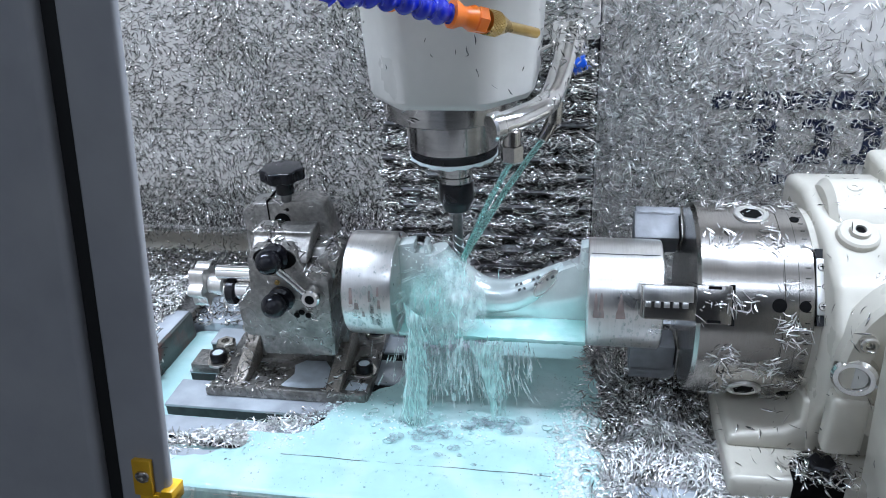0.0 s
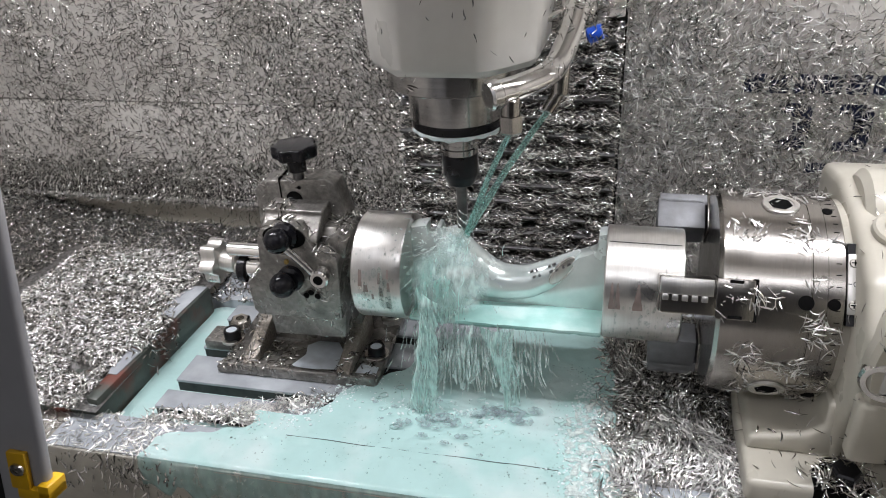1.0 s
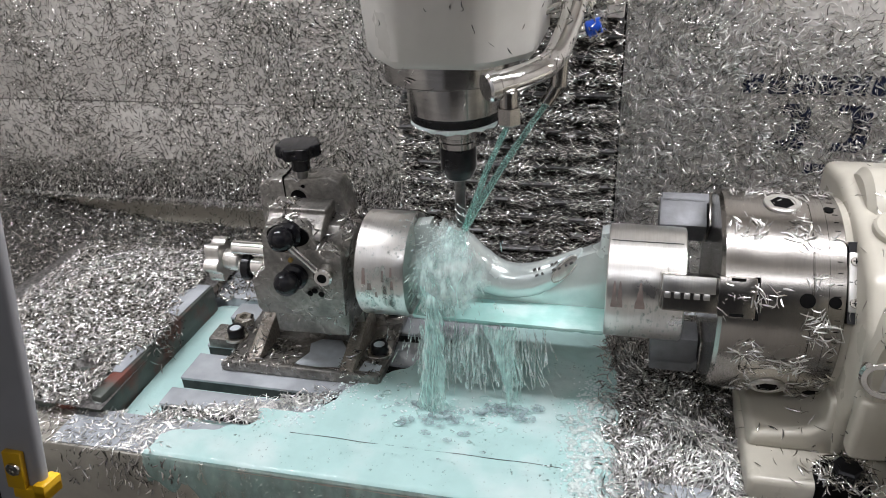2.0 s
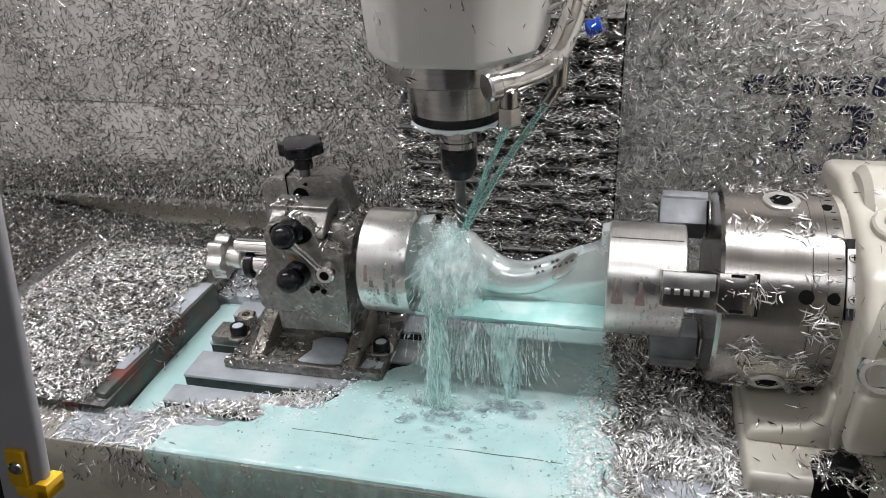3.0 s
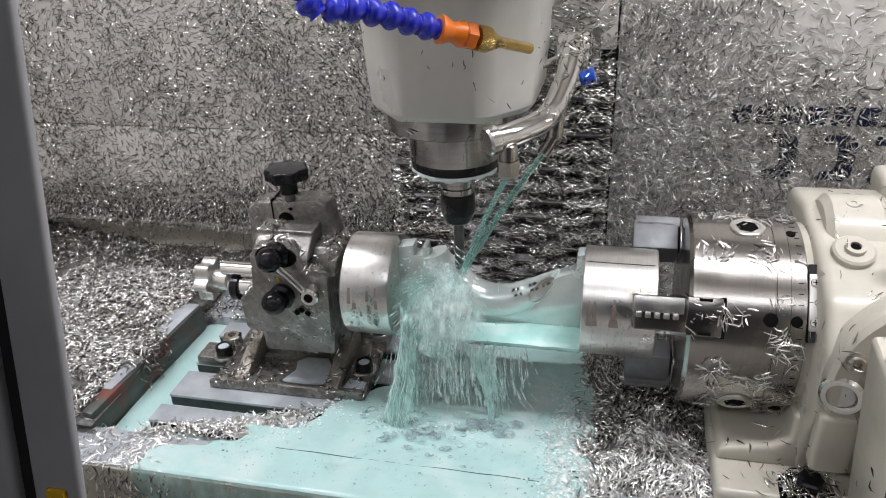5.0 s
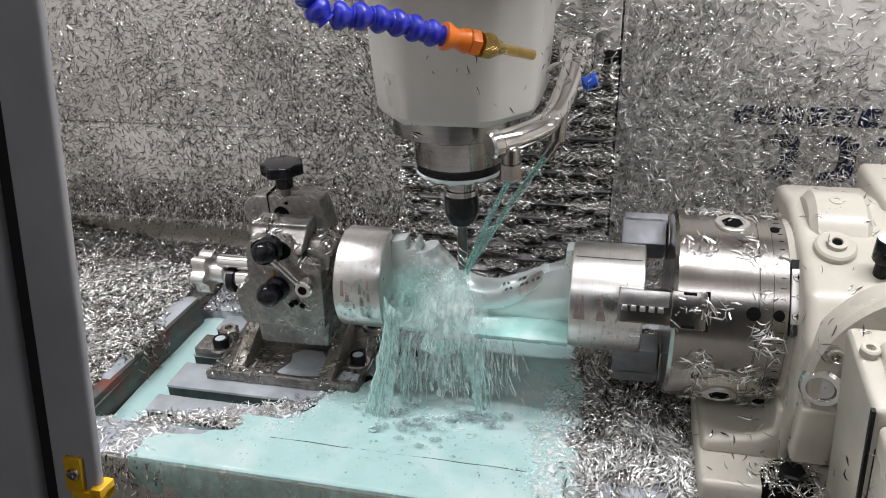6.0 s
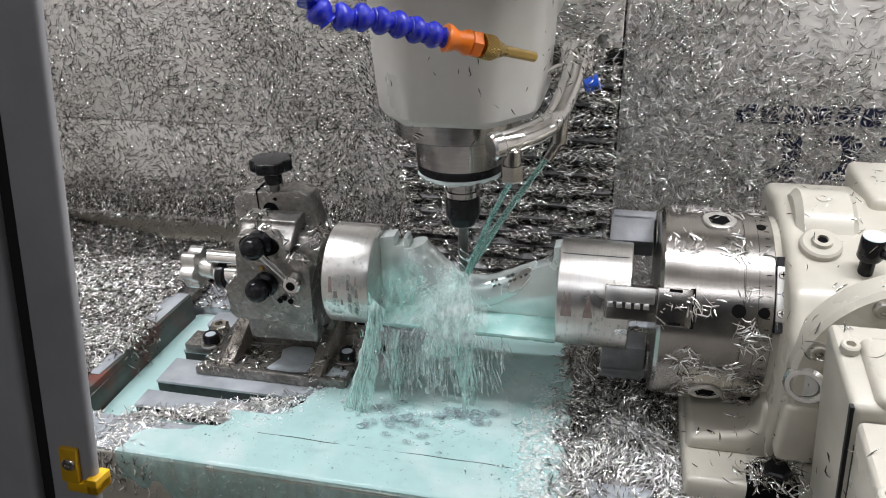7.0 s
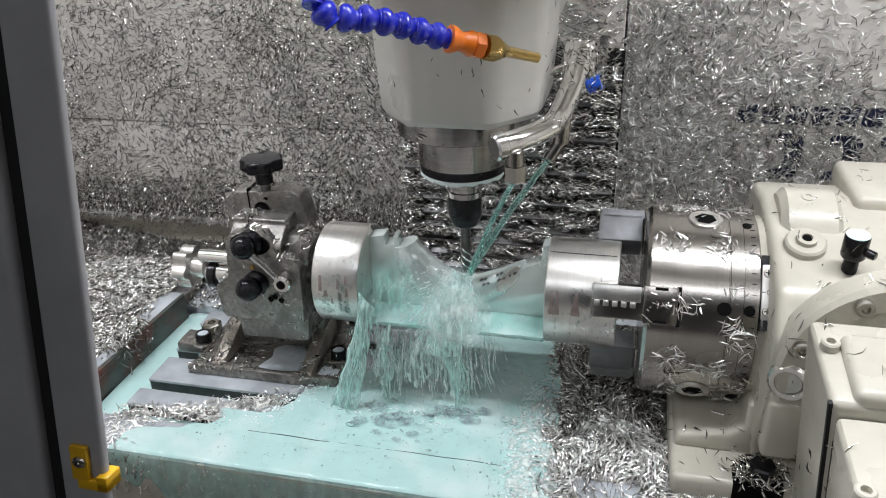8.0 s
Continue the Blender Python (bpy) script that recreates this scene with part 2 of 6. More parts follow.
def lathe(profile, centre, axis, segments=64):
    """A turned body: profile of (place along the axis, radius), closed with discs at its ends."""
    bm = bmesh.new()
    d = Vector(axis).normalized()
    u = d.orthogonal().normalized()
    w = d.cross(u)
    c = Vector(centre)
    rings = []
    for s, r in profile:
        if r < 1e-6:
            rings.append([bm.verts.new(c + d * s)])
        else:
            rings.append([bm.verts.new(c + d * s + (u * math.cos(a) + w * math.sin(a)) * r) for a in (2 * math.pi * i / segments for i in range(segments))])
    for a, b in zip(rings, rings[1:]):
        for i in range(segments):
            j = (i + 1) % segments
            if len(a) == 1 and len(b) > 1:
                bm.faces.new((a[0], b[j], b[i]))
            elif len(b) == 1 and len(a) > 1:
                bm.faces.new((a[i], a[j], b[0]))
            elif len(a) > 1:
                bm.faces.new((a[i], a[j], b[j], b[i]))
    for ring in (rings[0], rings[-1]):
        if len(ring) > 1:
            bm.faces.new(ring)
    bmesh.ops.recalc_face_normals(bm, faces=bm.faces)
    return bm


def rod(a, b, r, bevel=0.0, segments=24):
    a, b = Vector(a), Vector(b)
    n = (b - a).length
    e = min(bevel, r * 0.9, n * 0.45)
    prof = [(0, r - e), (e, r), (n - e, r), (n, r - e)] if e > 0 else [(0, r), (n, r)]
    return lathe(prof, a, b - a, segments)


def tube(points, radii, segments=16):
    """A smooth round bar through points, with a radius at each."""
    bm = bmesh.new()
    pts = [Vector(p) for p in points]
    rings, u = [], None
    for i, p in enumerate(pts):
        d = (pts[min(i + 1, len(pts) - 1)] - pts[max(i - 1, 0)]).normalized()
        u = d.orthogonal().normalized() if u is None else (u - d * u.dot(d)).normalized()
        w = d.cross(u)
        r = radii[i] if isinstance(radii, (list, tuple)) else radii
        rings.append([bm.verts.new(p + (u * math.cos(2 * math.pi * k / segments) + w * math.sin(2 * math.pi * k / segments)) * r) for k in range(segments)])
    for a, b in zip(rings, rings[1:]):
        for k in range(segments):
            j = (k + 1) % segments
            bm.faces.new((a[k], a[j], b[j], b[k]))
    bm.faces.new(rings[0])
    bm.faces.new(rings[-1])
    bmesh.ops.recalc_face_normals(bm, faces=bm.faces)
    return bm


def curve_points(points, steps):
    """Points along a Catmull-Rom curve."""
    p = [Vector(q) for q in points]
    p = [p[0] * 2 - p[1], *p, p[-1] * 2 - p[-2]]
    out = []
    for i in range(1, len(p) - 2):
        for s in range(steps):
            t = s / steps
            out.append(0.5 * (2 * p[i] + (p[i + 1] - p[i - 1]) * t + (2 * p[i - 1] - 5 * p[i] + 4 * p[i + 1] - p[i + 2]) * t * t + (3 * p[i] - p[i - 1] - 3 * p[i + 1] + p[i + 2]) * t ** 3))
    return [*out, p[-2]]


def cap_screw(name, parent, centre, direction, r=0.006, mat=None):
    """A socket head screw: rounded head with a recessed hexagon."""
    h = r * 0.9
    bm = lathe([(0, r), (h * 0.8, r), (h, r * 0.82), (h, r * 0.5), (h * 0.35, r * 0.46), (h * 0.35, 0)], centre, direction, 20)
    return part(name, bm, mat or SCREW, parent)


def socket_hole(name, parent, centre, direction, r):
    """A near-black dished disc with a chamfer, its colour the shade of a sunk hole."""
    return part(name, lathe([(0.0012, r), (0.0012, r * 0.92), (0.0004, r * 0.8), (0.0004, 0)], centre, direction, 24), HOLE, parent)


# ---- chips ----
def chips(name, points, normals, mat, base, label, length=(0.008, 0.016), width=(0.0016, 0.0032), tilt=0.35, flow=None, seed=1, lift=0.0015):
    """Loose curled metal chips lying on a surface, one mesh of many small folded strips."""
    rng = np.random.default_rng(seed)
    pts, nor = np.asarray(points, float), np.asarray(normals, float)
    n = len(pts)
    nor = nor / np.linalg.norm(nor, axis=1, keepdims=True)
    ref = np.where(np.abs(nor[:, 2:3]) > 0.8, np.array([[1.0, 0, 0]]), np.array([[0, 0, 1.0]]))
    t1 = np.cross(ref, nor)
    t1 /= np.linalg.norm(t1, axis=1, keepdims=True)
    t2 = np.cross(nor, t1)
    ang = rng.uniform(0, 2 * np.pi, n) if flow is None else flow(pts, rng)
    d = t1 * np.cos(ang)[:, None] + t2 * np.sin(ang)[:, None]
    d = d + nor * rng.normal(0, tilt, n)[:, None]
    d /= np.linalg.norm(d, axis=1, keepdims=True)
    s = np.cross(nor, d)
    s /= np.linalg.norm(s, axis=1, keepdims=True)
    roll = rng.normal(0, 0.7, n)[:, None]
    up = np.cross(d, s)
    s, up = s * np.cos(roll) + up * np.sin(roll), up * np.cos(roll) - s * np.sin(roll)
    ln = rng.uniform(*length, n)[:, None]
    wd = rng.uniform(*width, n)[:, None]
    bend = rng.normal(0, 0.22, n)[:, None] * ln
    side = rng.normal(0, 0.18, n)[:, None] * ln
    verts = np.zeros((n, 4, 3, 3))
    for i, (f, ww) in enumerate(((-0.5, 0.35), (-0.17, 1.0), (0.17, 0.95), (0.5, 0.25))):
        c = pts + nor * (lift + wd * 0.5) + d * (f * ln) + up * (bend * (0.25 - f * f) * 2) + s * (side * (0.25 - f * f) * 2)
        verts[:, i, 0] = c - s * (wd * ww * 0.5)
        verts[:, i, 1] = c + up * (wd * ww * 0.32)
        verts[:, i, 2] = c + s * (wd * ww * 0.5)
    quad = []
    for i in range(3):
        for k in range(2):
            quad.append((i * 3 + k, i * 3 + k + 1, i * 3 + k + 4, i * 3 + k + 3))
    faces = (np.arange(n)[:, None, None] * 12 + np.array(quad)[None]).reshape(-1)
    me = bpy.data.meshes.new(name)
    me.vertices.add(n * 12)
    me.vertices.foreach_set("co", (verts.reshape(-1, 3) - np.array(base)).ravel())
    nf = n * 6
    me.loops.add(nf * 4)
    me.loops.foreach_set("vertex_index", faces.astype(np.int32))
    me.polygons.add(nf)
    me.polygons.foreach_set("loop_start", np.arange(0, nf * 4, 4, dtype=np.int32))
    me.update(calc_edges=True)
    me.validate()
    me.materials.append(mat)
    ob = new(name, me)
    ob.location = base
    BASES[ob.name] = Vector(base)
    return tagged(ob, label, "metal chips", kind="stuff")


def swirl(scale, spread, turn=0.0):
    """Chip headings that drift together from place to place."""
    def heading(pts, rng):
        a = np.array([noise.noise(Vector(p) * scale) for p in pts]) * 6.0
        return a + turn + rng.normal(0, spread, len(pts))
    return heading


def scatter_plane(rng, n, x, z_or_y, density=None):
    """n random places in a rectangle, thinned by a density in 0..1."""
    out = np.zeros((0, 2))
    while len(out) < n:
        p = np.stack([rng.uniform(*x, n), rng.uniform(*z_or_y, n)], 1)
        if density is not None:
            p = p[rng.random(n) < density(p[:, 0], p[:, 1])]
        out = np.concatenate([out, p])
    return out[:n]


def see_through(mat, scale, low, high, stretch=(1, 1, 1), fade=False):
    """Breaks a thin sheet of liquid into denser and clearer patches."""
    nt = mat.node_tree
    n, l = nt.nodes, nt.links
    tc, mp, no, ra = n.new("ShaderNodeTexCoord"), n.new("ShaderNodeMapping"), n.new("ShaderNodeTexNoise"), n.new("ShaderNodeMapRange")
    mp.inputs["Scale"].default_value = stretch
    no.inputs["Scale"].default_value, no.inputs["Detail"].default_value = scale, 5.0
    ra.inputs["From Min"].default_value, ra.inputs["From Max"].default_value = 0.35, 0.68
    ra.inputs["To Min"].default_value, ra.inputs["To Max"].default_value = low, high
    l.new(tc.outputs["Object"], mp.inputs["Vector"])
    l.new(mp.outputs[0], no.inputs["Vector"])
    l.new(no.outputs["Fac"], ra.inputs["Value"])
    out = ra.outputs[0]
    if fade:
        mid, size, thin, mul = n.new("ShaderNodeMapping"), n.new("ShaderNodeVectorMath"), n.new("ShaderNodeMapRange"), n.new("ShaderNodeMath")
        mid.inputs["Location"].default_value, mid.inputs["Scale"].default_value = (-0.5, 0, -0.5), (1, 0, 1)
        size.operation, mul.operation, mul.use_clamp = "LENGTH", "MULTIPLY", True
        thin.inputs["From Min"].default_value, thin.inputs["From Max"].default_value = 0.18, 0.50
        thin.inputs["To Min"].default_value, thin.inputs["To Max"].default_value = 1.0, 0.0
        l.new(tc.outputs["Generated"], mid.inputs["Vector"])
        l.new(mid.outputs[0], size.inputs[0])
        l.new(size.outputs["Value"], thin.inputs["Value"])
        l.new(out, mul.inputs[0])
        l.new(thin.outputs[0], mul.inputs[1])
        out = mul.outputs[0]
    l.new(out, n["Principled BSDF"].inputs["Alpha"])
    return mat


SHEET = see_through(material("thin_aerated_coolant_sheet", (0.34, 0.60, 0.54), 0.2, vary=0.15, scale=90, dirt=(0.62, 0.80, 0.76), dirt_scale=60, dirt_amount=0.7, bump=0.25, bump_scale=150), 90, 0.10, 0.62, (1.6, 1, 0.6), True)
STRAND = material("aerated_teal_strand", (0.56, 0.80, 0.76), 0.14, vary=0.15, scale=160, dirt=(0.80, 0.91, 0.89), dirt_scale=70, dirt_amount=0.9, transmission=0.1, ior=1.33, bump=0.5, bump_scale=220, rough_vary=0.04)
SPLASH = see_through(material("broken_coolant_sheet", (0.60, 0.82, 0.78), 0.12, vary=0.15, scale=90, dirt=(0.82, 0.92, 0.90), dirt_scale=60, dirt_amount=0.8, bump=0.7, bump_scale=150), 110, -0.45, 0.75, (2.6, 1, 0.45))

TONGUE = see_through(material("milky_coolant_tongue", (0.50, 0.76, 0.71), 0.1, vary=0.12, scale=90, dirt=(0.72, 0.88, 0.85), dirt_scale=60, dirt_amount=0.8, bump=0.25, bump_scale=130), 120, 0.10, 0.95, (2.4, 1, 0.35))
MIST = see_through(material("aerated_coolant_mist", (0.70, 0.88, 0.85), 0.5, vary=0.1, scale=120, dirt=(0.86, 0.94, 0.92), dirt_scale=60, dirt_amount=0.8, bump=0.1, bump_scale=200), 100, 0.15, 0.85, (1.5, 1, 0.6), True)
SPILL = see_through(material("thin_spilt_coolant", (0.30, 0.46, 0.43), 0.12, vary=0.15, scale=40, dirt=(0.50, 0.66, 0.63), dirt_scale=35, dirt_amount=0.6, bump=0.4, bump_scale=120), 45, 0.45, 0.85, (1.4, 1, 0.5))
STREAK = see_through(material("blurred_coolant_drop", (0.82, 0.94, 0.92), 0.2, vary=0.1, scale=200), 260, 0.25, 0.95)
FROTH = see_through(material("broken_pale_froth", (0.74, 0.80, 0.77), 0.3, vary=0.1, scale=200, bump=0.6, bump_scale=500), 120, -0.35, 0.95)
THIN_SPOT = see_through(material("thin_coolant_over_iron", (0.27, 0.34, 0.36), 0.08, vary=0.25, scale=120, dirt=(0.42, 0.58, 0.57), dirt_scale=90, dirt_amount=0.8, bump=0.6, bump_scale=160), 160, 0.0, 0.85)

# ---- the enclosure ----
TOP = -0.141      # the table's ground lands


def setting(name, bm, mat, label):
    return solo(name, bm, mat, (0, 0, 0), label, name.split("_")[0], kind="structure")


# back wall, left of the column: two folded sheets with a joint, the lower one ending in a lip over a recessed plate
wall = thing("wall_back_left", (-0.8, 0.64, -0.4), "grey painted sheet metal wall splashed with chips", "wall", kind="structure")
part("upper_sheet", box(-1.6, -0.12, 0.640, 0.66, -0.0445, 1.0, 0.0015), PAINT_GREY, wall)
part("lower_sheet", join(box(-1.6, -0.12, 0.640, 0.66, -0.264, -0.0475, 0.0015), box(-1.6, -0.12, 0.632, 0.668, -0.269, -0.262, 0.001)), PAINT_GREY, wall)
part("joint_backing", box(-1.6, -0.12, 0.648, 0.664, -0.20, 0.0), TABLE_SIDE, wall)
part("skirt", box(-1.6, -0.12, 0.668, 0.69, -0.60, -0.240), PAINT_CREAM, wall, "cream painted lower skirt plate")
# back wall, right of the column
wall_r = thing("wall_back_right", (0.7, 0.42, -0.4), "grey painted sheet metal wall with navy print under chips", "wall", kind="structure")
part("sheet", box(0.158, 1.35, 0.42, 0.44, -0.60, 1.0, 0.002), PAINT_GREY, wall_r)
part("return_edge", box(0.1535, 0.1585, 0.419, 0.66, -0.60, 1.0, 0.003), PAINT_GREY, wall_r)


def print_shapes():
    """The navy print on the wall: plain blocks and bars in two rows and a rule."""
    y0, y1 = 0.4175, 0.4195
    x = 0.318
    for k in range(8):
        w = 0.028
        part("print_block", prism([(x, 0.070), (x + w, 0.070), (x + w + 0.004, 0.098), (x + 0.004, 0.098)], "y", y0, y1, 0.0005), PAINT_NAVY, wall_r, "navy printed block")
        x += w + 0.006
    for x0 in (0.372, 0.452, 0.520):
        hook = [(0, -0.014), (0, -0.002), (0.018, 0.002), (0.022, 0.010), (0.022, 0.034), (0.018, 0.042), (0.002, 0.042), (0, 0.050), (0.003, 0.056), (0.034, 0.056), (0.042, 0.052), (0.046, 0.044), (0.046, 0.006), (0.042, -0.008), (0.034, -0.014)]
        part("print_block", prism([(x0 + a, b) for a, b in hook], "y", y0, y1), PAINT_NAVY, wall_r, "navy printed hook shape")
    part("print_rule", box(0.42, 0.62, y0, y1, -0.050, -0.034), PAINT_NAVY, wall_r, "navy printed rule")


print_shapes()
setting("wall_left", box(-1.62, -1.60, -0.62, 0.69, -0.6, 1.0), PAINT_GREY, "grey painted side sheet of the enclosure")
setting("wall_right", box(1.35, 1.37, -0.62, 0.44, -0.6, 1.0), PAINT_GREY, "grey painted side sheet of the enclosure")
setting("ceiling", box(-1.62, 1.37, -0.62, 0.67, 1.0, 1.02), PAINT_GREY, "grey painted roof of the enclosure")
setting("wall_front_right", box(0.80, 1.37, -0.64, -0.62, -0.6, 1.0), PAINT_GREY, "grey painted front panel beside the door opening")
setting("wall_front_left", box(-1.62, -0.35, -0.64, -0.62, -0.6, 1.0), PAINT_GREY, "grey painted front panel beside the door")
setting("wall_front_sill", box(-0.35, 0.80, -0.64, -0.62, -0.6, -0.08), PAINT_GREY, "grey painted sill under the door opening")
# Unseen header, lowered to keep the workshop lamp off the head's upper front.
setting("wall_front_header", box(-0.35, 0.80, -0.64, -0.62, 0.70, 1.0), PAINT_GREY, "grey painted unseen header over the door opening, set low to block lamp light")


def tray():
    """The chip tray: a sloped sheet that falls from the back to the front."""
    outline = [(-0.62, -0.50), (0.02, -0.44), (0.30, -0.345), (0.46, -0.318), (0.69, -0.349), (0.69, -0.60), (-0.62, -0.60)]
    return prism(outline, "x", -1.6, 1.35)


setting("floor", tray(), CHIP_BASE, "sloped chip tray buried under metal chips")
# workshop round the machine
setting("floor_workshop", box(-4, 4, -5, 1.2, -1.1, -1.05), CONCRETE, "grey concrete workshop floor")
setting("ceiling_workshop", box(-4, 4, -5, 1.2, 2.6, 2.65), PAINT_SHOP, "grey workshop ceiling")
setting("wall_workshop_rear", box(-4, 4, -5.1, -5, -1.05, 2.6), PAINT_SHOP, "grey workshop wall")
setting("wall_workshop_far", box(-4, 4, 1.2, 1.3, -1.05, 2.6), PAINT_SHOP, "grey workshop wall")
setting("wall_workshop_left", box(-4.1, -4, -5, 1.2, -1.05, 2.6), PAINT_SHOP, "grey workshop wall")
setting("wall_workshop_right", box(4, 4.1, -5, 1.2, -1.05, 2.6), PAINT_SHOP, "grey workshop wall")

lamp = thing("work_lamp", (-0.05, -0.15, 1.0), "long grey work lamp under the enclosure roof", "lamp")
part("lamp_body", box(-1.05, 0.95, -0.21, -0.09, 0.955, 1.0, 0.008), PAINT_DOOR, lamp)
part("diffuser", box(-1.02, 0.92, -0.20, -0.10, 0.945, 0.956, 0.003), LENS, lamp, "white lamp diffuser")
# Body for the assumed workshop fill, never in view.
shop_lamp = thing("workshop_lamp", (0.3, -2.4, 2.6), "grey workshop ceiling lamp, unseen and added as front fill", "lamp")
part("lamp_body", box(-0.95, 1.55, -2.68, -2.12, 2.36, 2.6, 0.01), PAINT_SHOP, shop_lamp)


# ---- door beside the camera ----
def door():
    d = thing("sliding_door", (-0.03, -0.577, -0.08), "dark grey painted steel door with a black rubber seal", "door")
    m = Matrix.Translation((-0.0068, -0.5584, 0.345)) @ pose(0, 0, 0, -9.6, 1.9, 0)
    part("leading_edge", turned(box(-0.0178, 0.0, 0.0, 0.004, -0.42, 0.55, 0.0015, 3), m), PAINT_DOOR, d)
    part("seal", turned(box(-0.0236, -0.0178, 0.002, 0.006, -0.42, 0.55, 0.001), m), RUBBER, d, "black rubber door seal")
    part("door_panel", turned(box(-0.30, -0.0236, -0.002, 0.008, -0.42, 0.55, 0.003, 3), m), PAINT_DOOR, d)
    latch = part("latch", turned(join(box(-0.0113, -0.0046, -0.0022, 0.0, -0.101, -0.0875, 0.0005), box(-0.0095, 0.0022, -0.0022, 0.006, -0.1045, -0.1005, 0.0006),
                                      box(-0.0020, 0.0022, -0.0022, 0.006, -0.1045, -0.0985, 0.0006)), m), YELLOW, d, "yellow painted latch bracket")
    q = m @ Vector((-0.0075, -0.0022, -0.0932))
    part("screw", lathe([(0, 0.0024), (0.0008, 0.0024), (0.0013, 0.0018), (0.0013, 0.0009), (0.0006, 0.0008), (0.0006, 0)], q, (0, -1, 0), 18), SCREW, latch, "steel latch screw")
    return d


door()

# ---- way cover behind the spindle ----
COVER = []


def way_cover():
    c = thing("way_cover", (-0.015, 0.42, -0.45), "telescopic steel way cover with slats full of chips", "way cover")
    part("backing", box(-0.19, 0.153, 0.43, 0.62, -0.45, 1.0), TABLE_SIDE, c, "near-black backing for the shade behind the slats")
    z = 0.165
    step = 0.0285
    for k in range(14):
        zc = z - k * step
        outline = [(0.398, zc - 0.013), (0.382, zc - 0.016), (0.380, zc - 0.012), (0.402, zc + 0.005), (0.424, zc + 0.007), (0.424, zc - 0.013)]
        s = part("slat", prism(outline, "x", -0.187 + 0.0004 * k, 0.150 - 0.0004 * k), STEEL_DARK, c)
        COVER.append((s, zc))
    part("cover_plate", box(-0.187, 0.150, 0.37, 0.428, 0.186, 0.60, 0.003), PAINT_GREY, c, "grey plate on top of the slats")
    return c


way = way_cover()

# ---- the table and what rides on it ----
RIDERS = []       # move with the table
HEADED = []       # move with the spindle head


def machine_table():
    t = thing("machine_table", (0.05, 0.0, -0.26), "cast iron machine table with T-slots flooded with coolant", "machine table")
    part("bed", box(-0.62, 0.75, -0.196, 0.20, -0.255, -0.170, 0.004), TABLE_FACE, t, "stained cream table body")
    part("front_rim", box(-0.62, 0.75, -0.200, -0.143, -0.235, TOP, 0.003), TABLE_FACE, t)
    part("front_rim_top", box(-0.43, 0.75, -0.197, -0.1425, TOP, TOP + 0.0015), LAND, t, "wet ground rim top")
    part("rear_rim", box(-0.40, 0.75, 0.112, 0.20, -0.20, TOP - 0.004, 0.003), LAND, t)
    for y0, y1 in ((-0.1187, -0.0885), (-0.0707, -0.0210), (-0.0040, 0.0440), (0.0600, 0.0960)):
        land = part("land", box(-0.3445, 0.74, y0, y1, TOP - 0.004, TOP, 0.0012), LAND, t, "wet ground table land")
        # Flank below the land carries the slot's shade as colour.
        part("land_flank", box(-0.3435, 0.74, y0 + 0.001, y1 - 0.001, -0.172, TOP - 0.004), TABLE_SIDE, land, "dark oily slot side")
    part("slot_edge", tube([(x, -0.1425 + 0.0004 * math.sin(x * 90), TOP + 0.0045 + 0.0004 * math.sin(x * 31)) for x in np.linspace(-0.17, 0.12, 80)], 0.00032, 6), TABLE_SIDE, t, "dark rim edge showing through the coolant")
    # end pad with the raised lip that holds back the chips
    part("end_pad", prism([(-0.62, -0.152), (-0.396, -0.147), (-0.398, 0.050), (-0.392, 0.098), (-0.44, 0.17), (-0.62, 0.19)], "z", -0.20, -0.126, 0.004), RIM_FACE, t, "dull painted end pad under chips")
    part("end_lip", prism([(-0.412, -0.143), (-0.396, -0.145), (-0.3905, -0.02), (-0.386, 0.100), (-0.404, 0.108), (-0.418, 0.02)], "z", -0.17, -0.119, 0.004), RIM_FACE, t, "chipped rust and green painted lip")
    part("lip_top", prism([(-0.414, -0.10), (-0.399, -0.10), (-0.396, -0.055), (-0.412, -0.048)], "z", -0.1189, -0.1178, 0.0005), LAND, t, "bare worn metal patch")
    part("lip_top", prism([(-0.420, 0.025), (-0.394, 0.02), (-0.389, 0.098), (-0.412, 0.098), (-0.424, 0.06)], "z", -0.1189, -0.1178, 0.0005), LAND, t, "bare worn metal patch")
    RIDERS.append(t)
    return t


table = machine_table()


def sheet(name, x, y, nx, ny, height, inside, mat, label, thick=0.003, base=(0, 0, -0.14), category="coolant"):
    """A liquid sheet with an uneven outline: cells whose middle lies inside are kept, and the rim is turned down."""
    bm = bmesh.new()
    xs, ys = np.linspace(*x, nx), np.linspace(*y, ny)
    grid = {}

    def at(i, j):
        if (i, j) not in grid:
            grid[i, j] = bm.verts.new((xs[i], ys[j], height(xs[i], ys[j])))
        return grid[i, j]
    for i in range(nx - 1):
        for j in range(ny - 1):
            if inside((xs[i] + xs[i + 1]) / 2, (ys[j] + ys[j + 1]) / 2):
                bm.faces.new((at(i, j), at(i + 1, j), at(i + 1, j + 1), at(i, j + 1)))
    rim = [e for e in bm.edges if len(e.link_faces) == 1]
    for _ in range(8):
        moves = {v: sum((e.other_vert(v).co for e in v.link_edges if len(e.link_faces) == 1), Vector()) / 2 for v in {w for e in rim for w in e.verts} if sum(len(e.link_faces) == 1 for e in v.link_edges) == 2}
        for v, c in moves.items():
            v.co.xy = v.co.xy * 0.4 + c.xy * 0.6
    res = bmesh.ops.extrude_edge_only(bm, edges=rim)
    for v in [g for g in res["geom"] if isinstance(g, bmesh.types.BMVert)]:
        v.co.z -= thick
    return solo(name, bm, mat, base, label, category, kind="stuff", sharp=60)


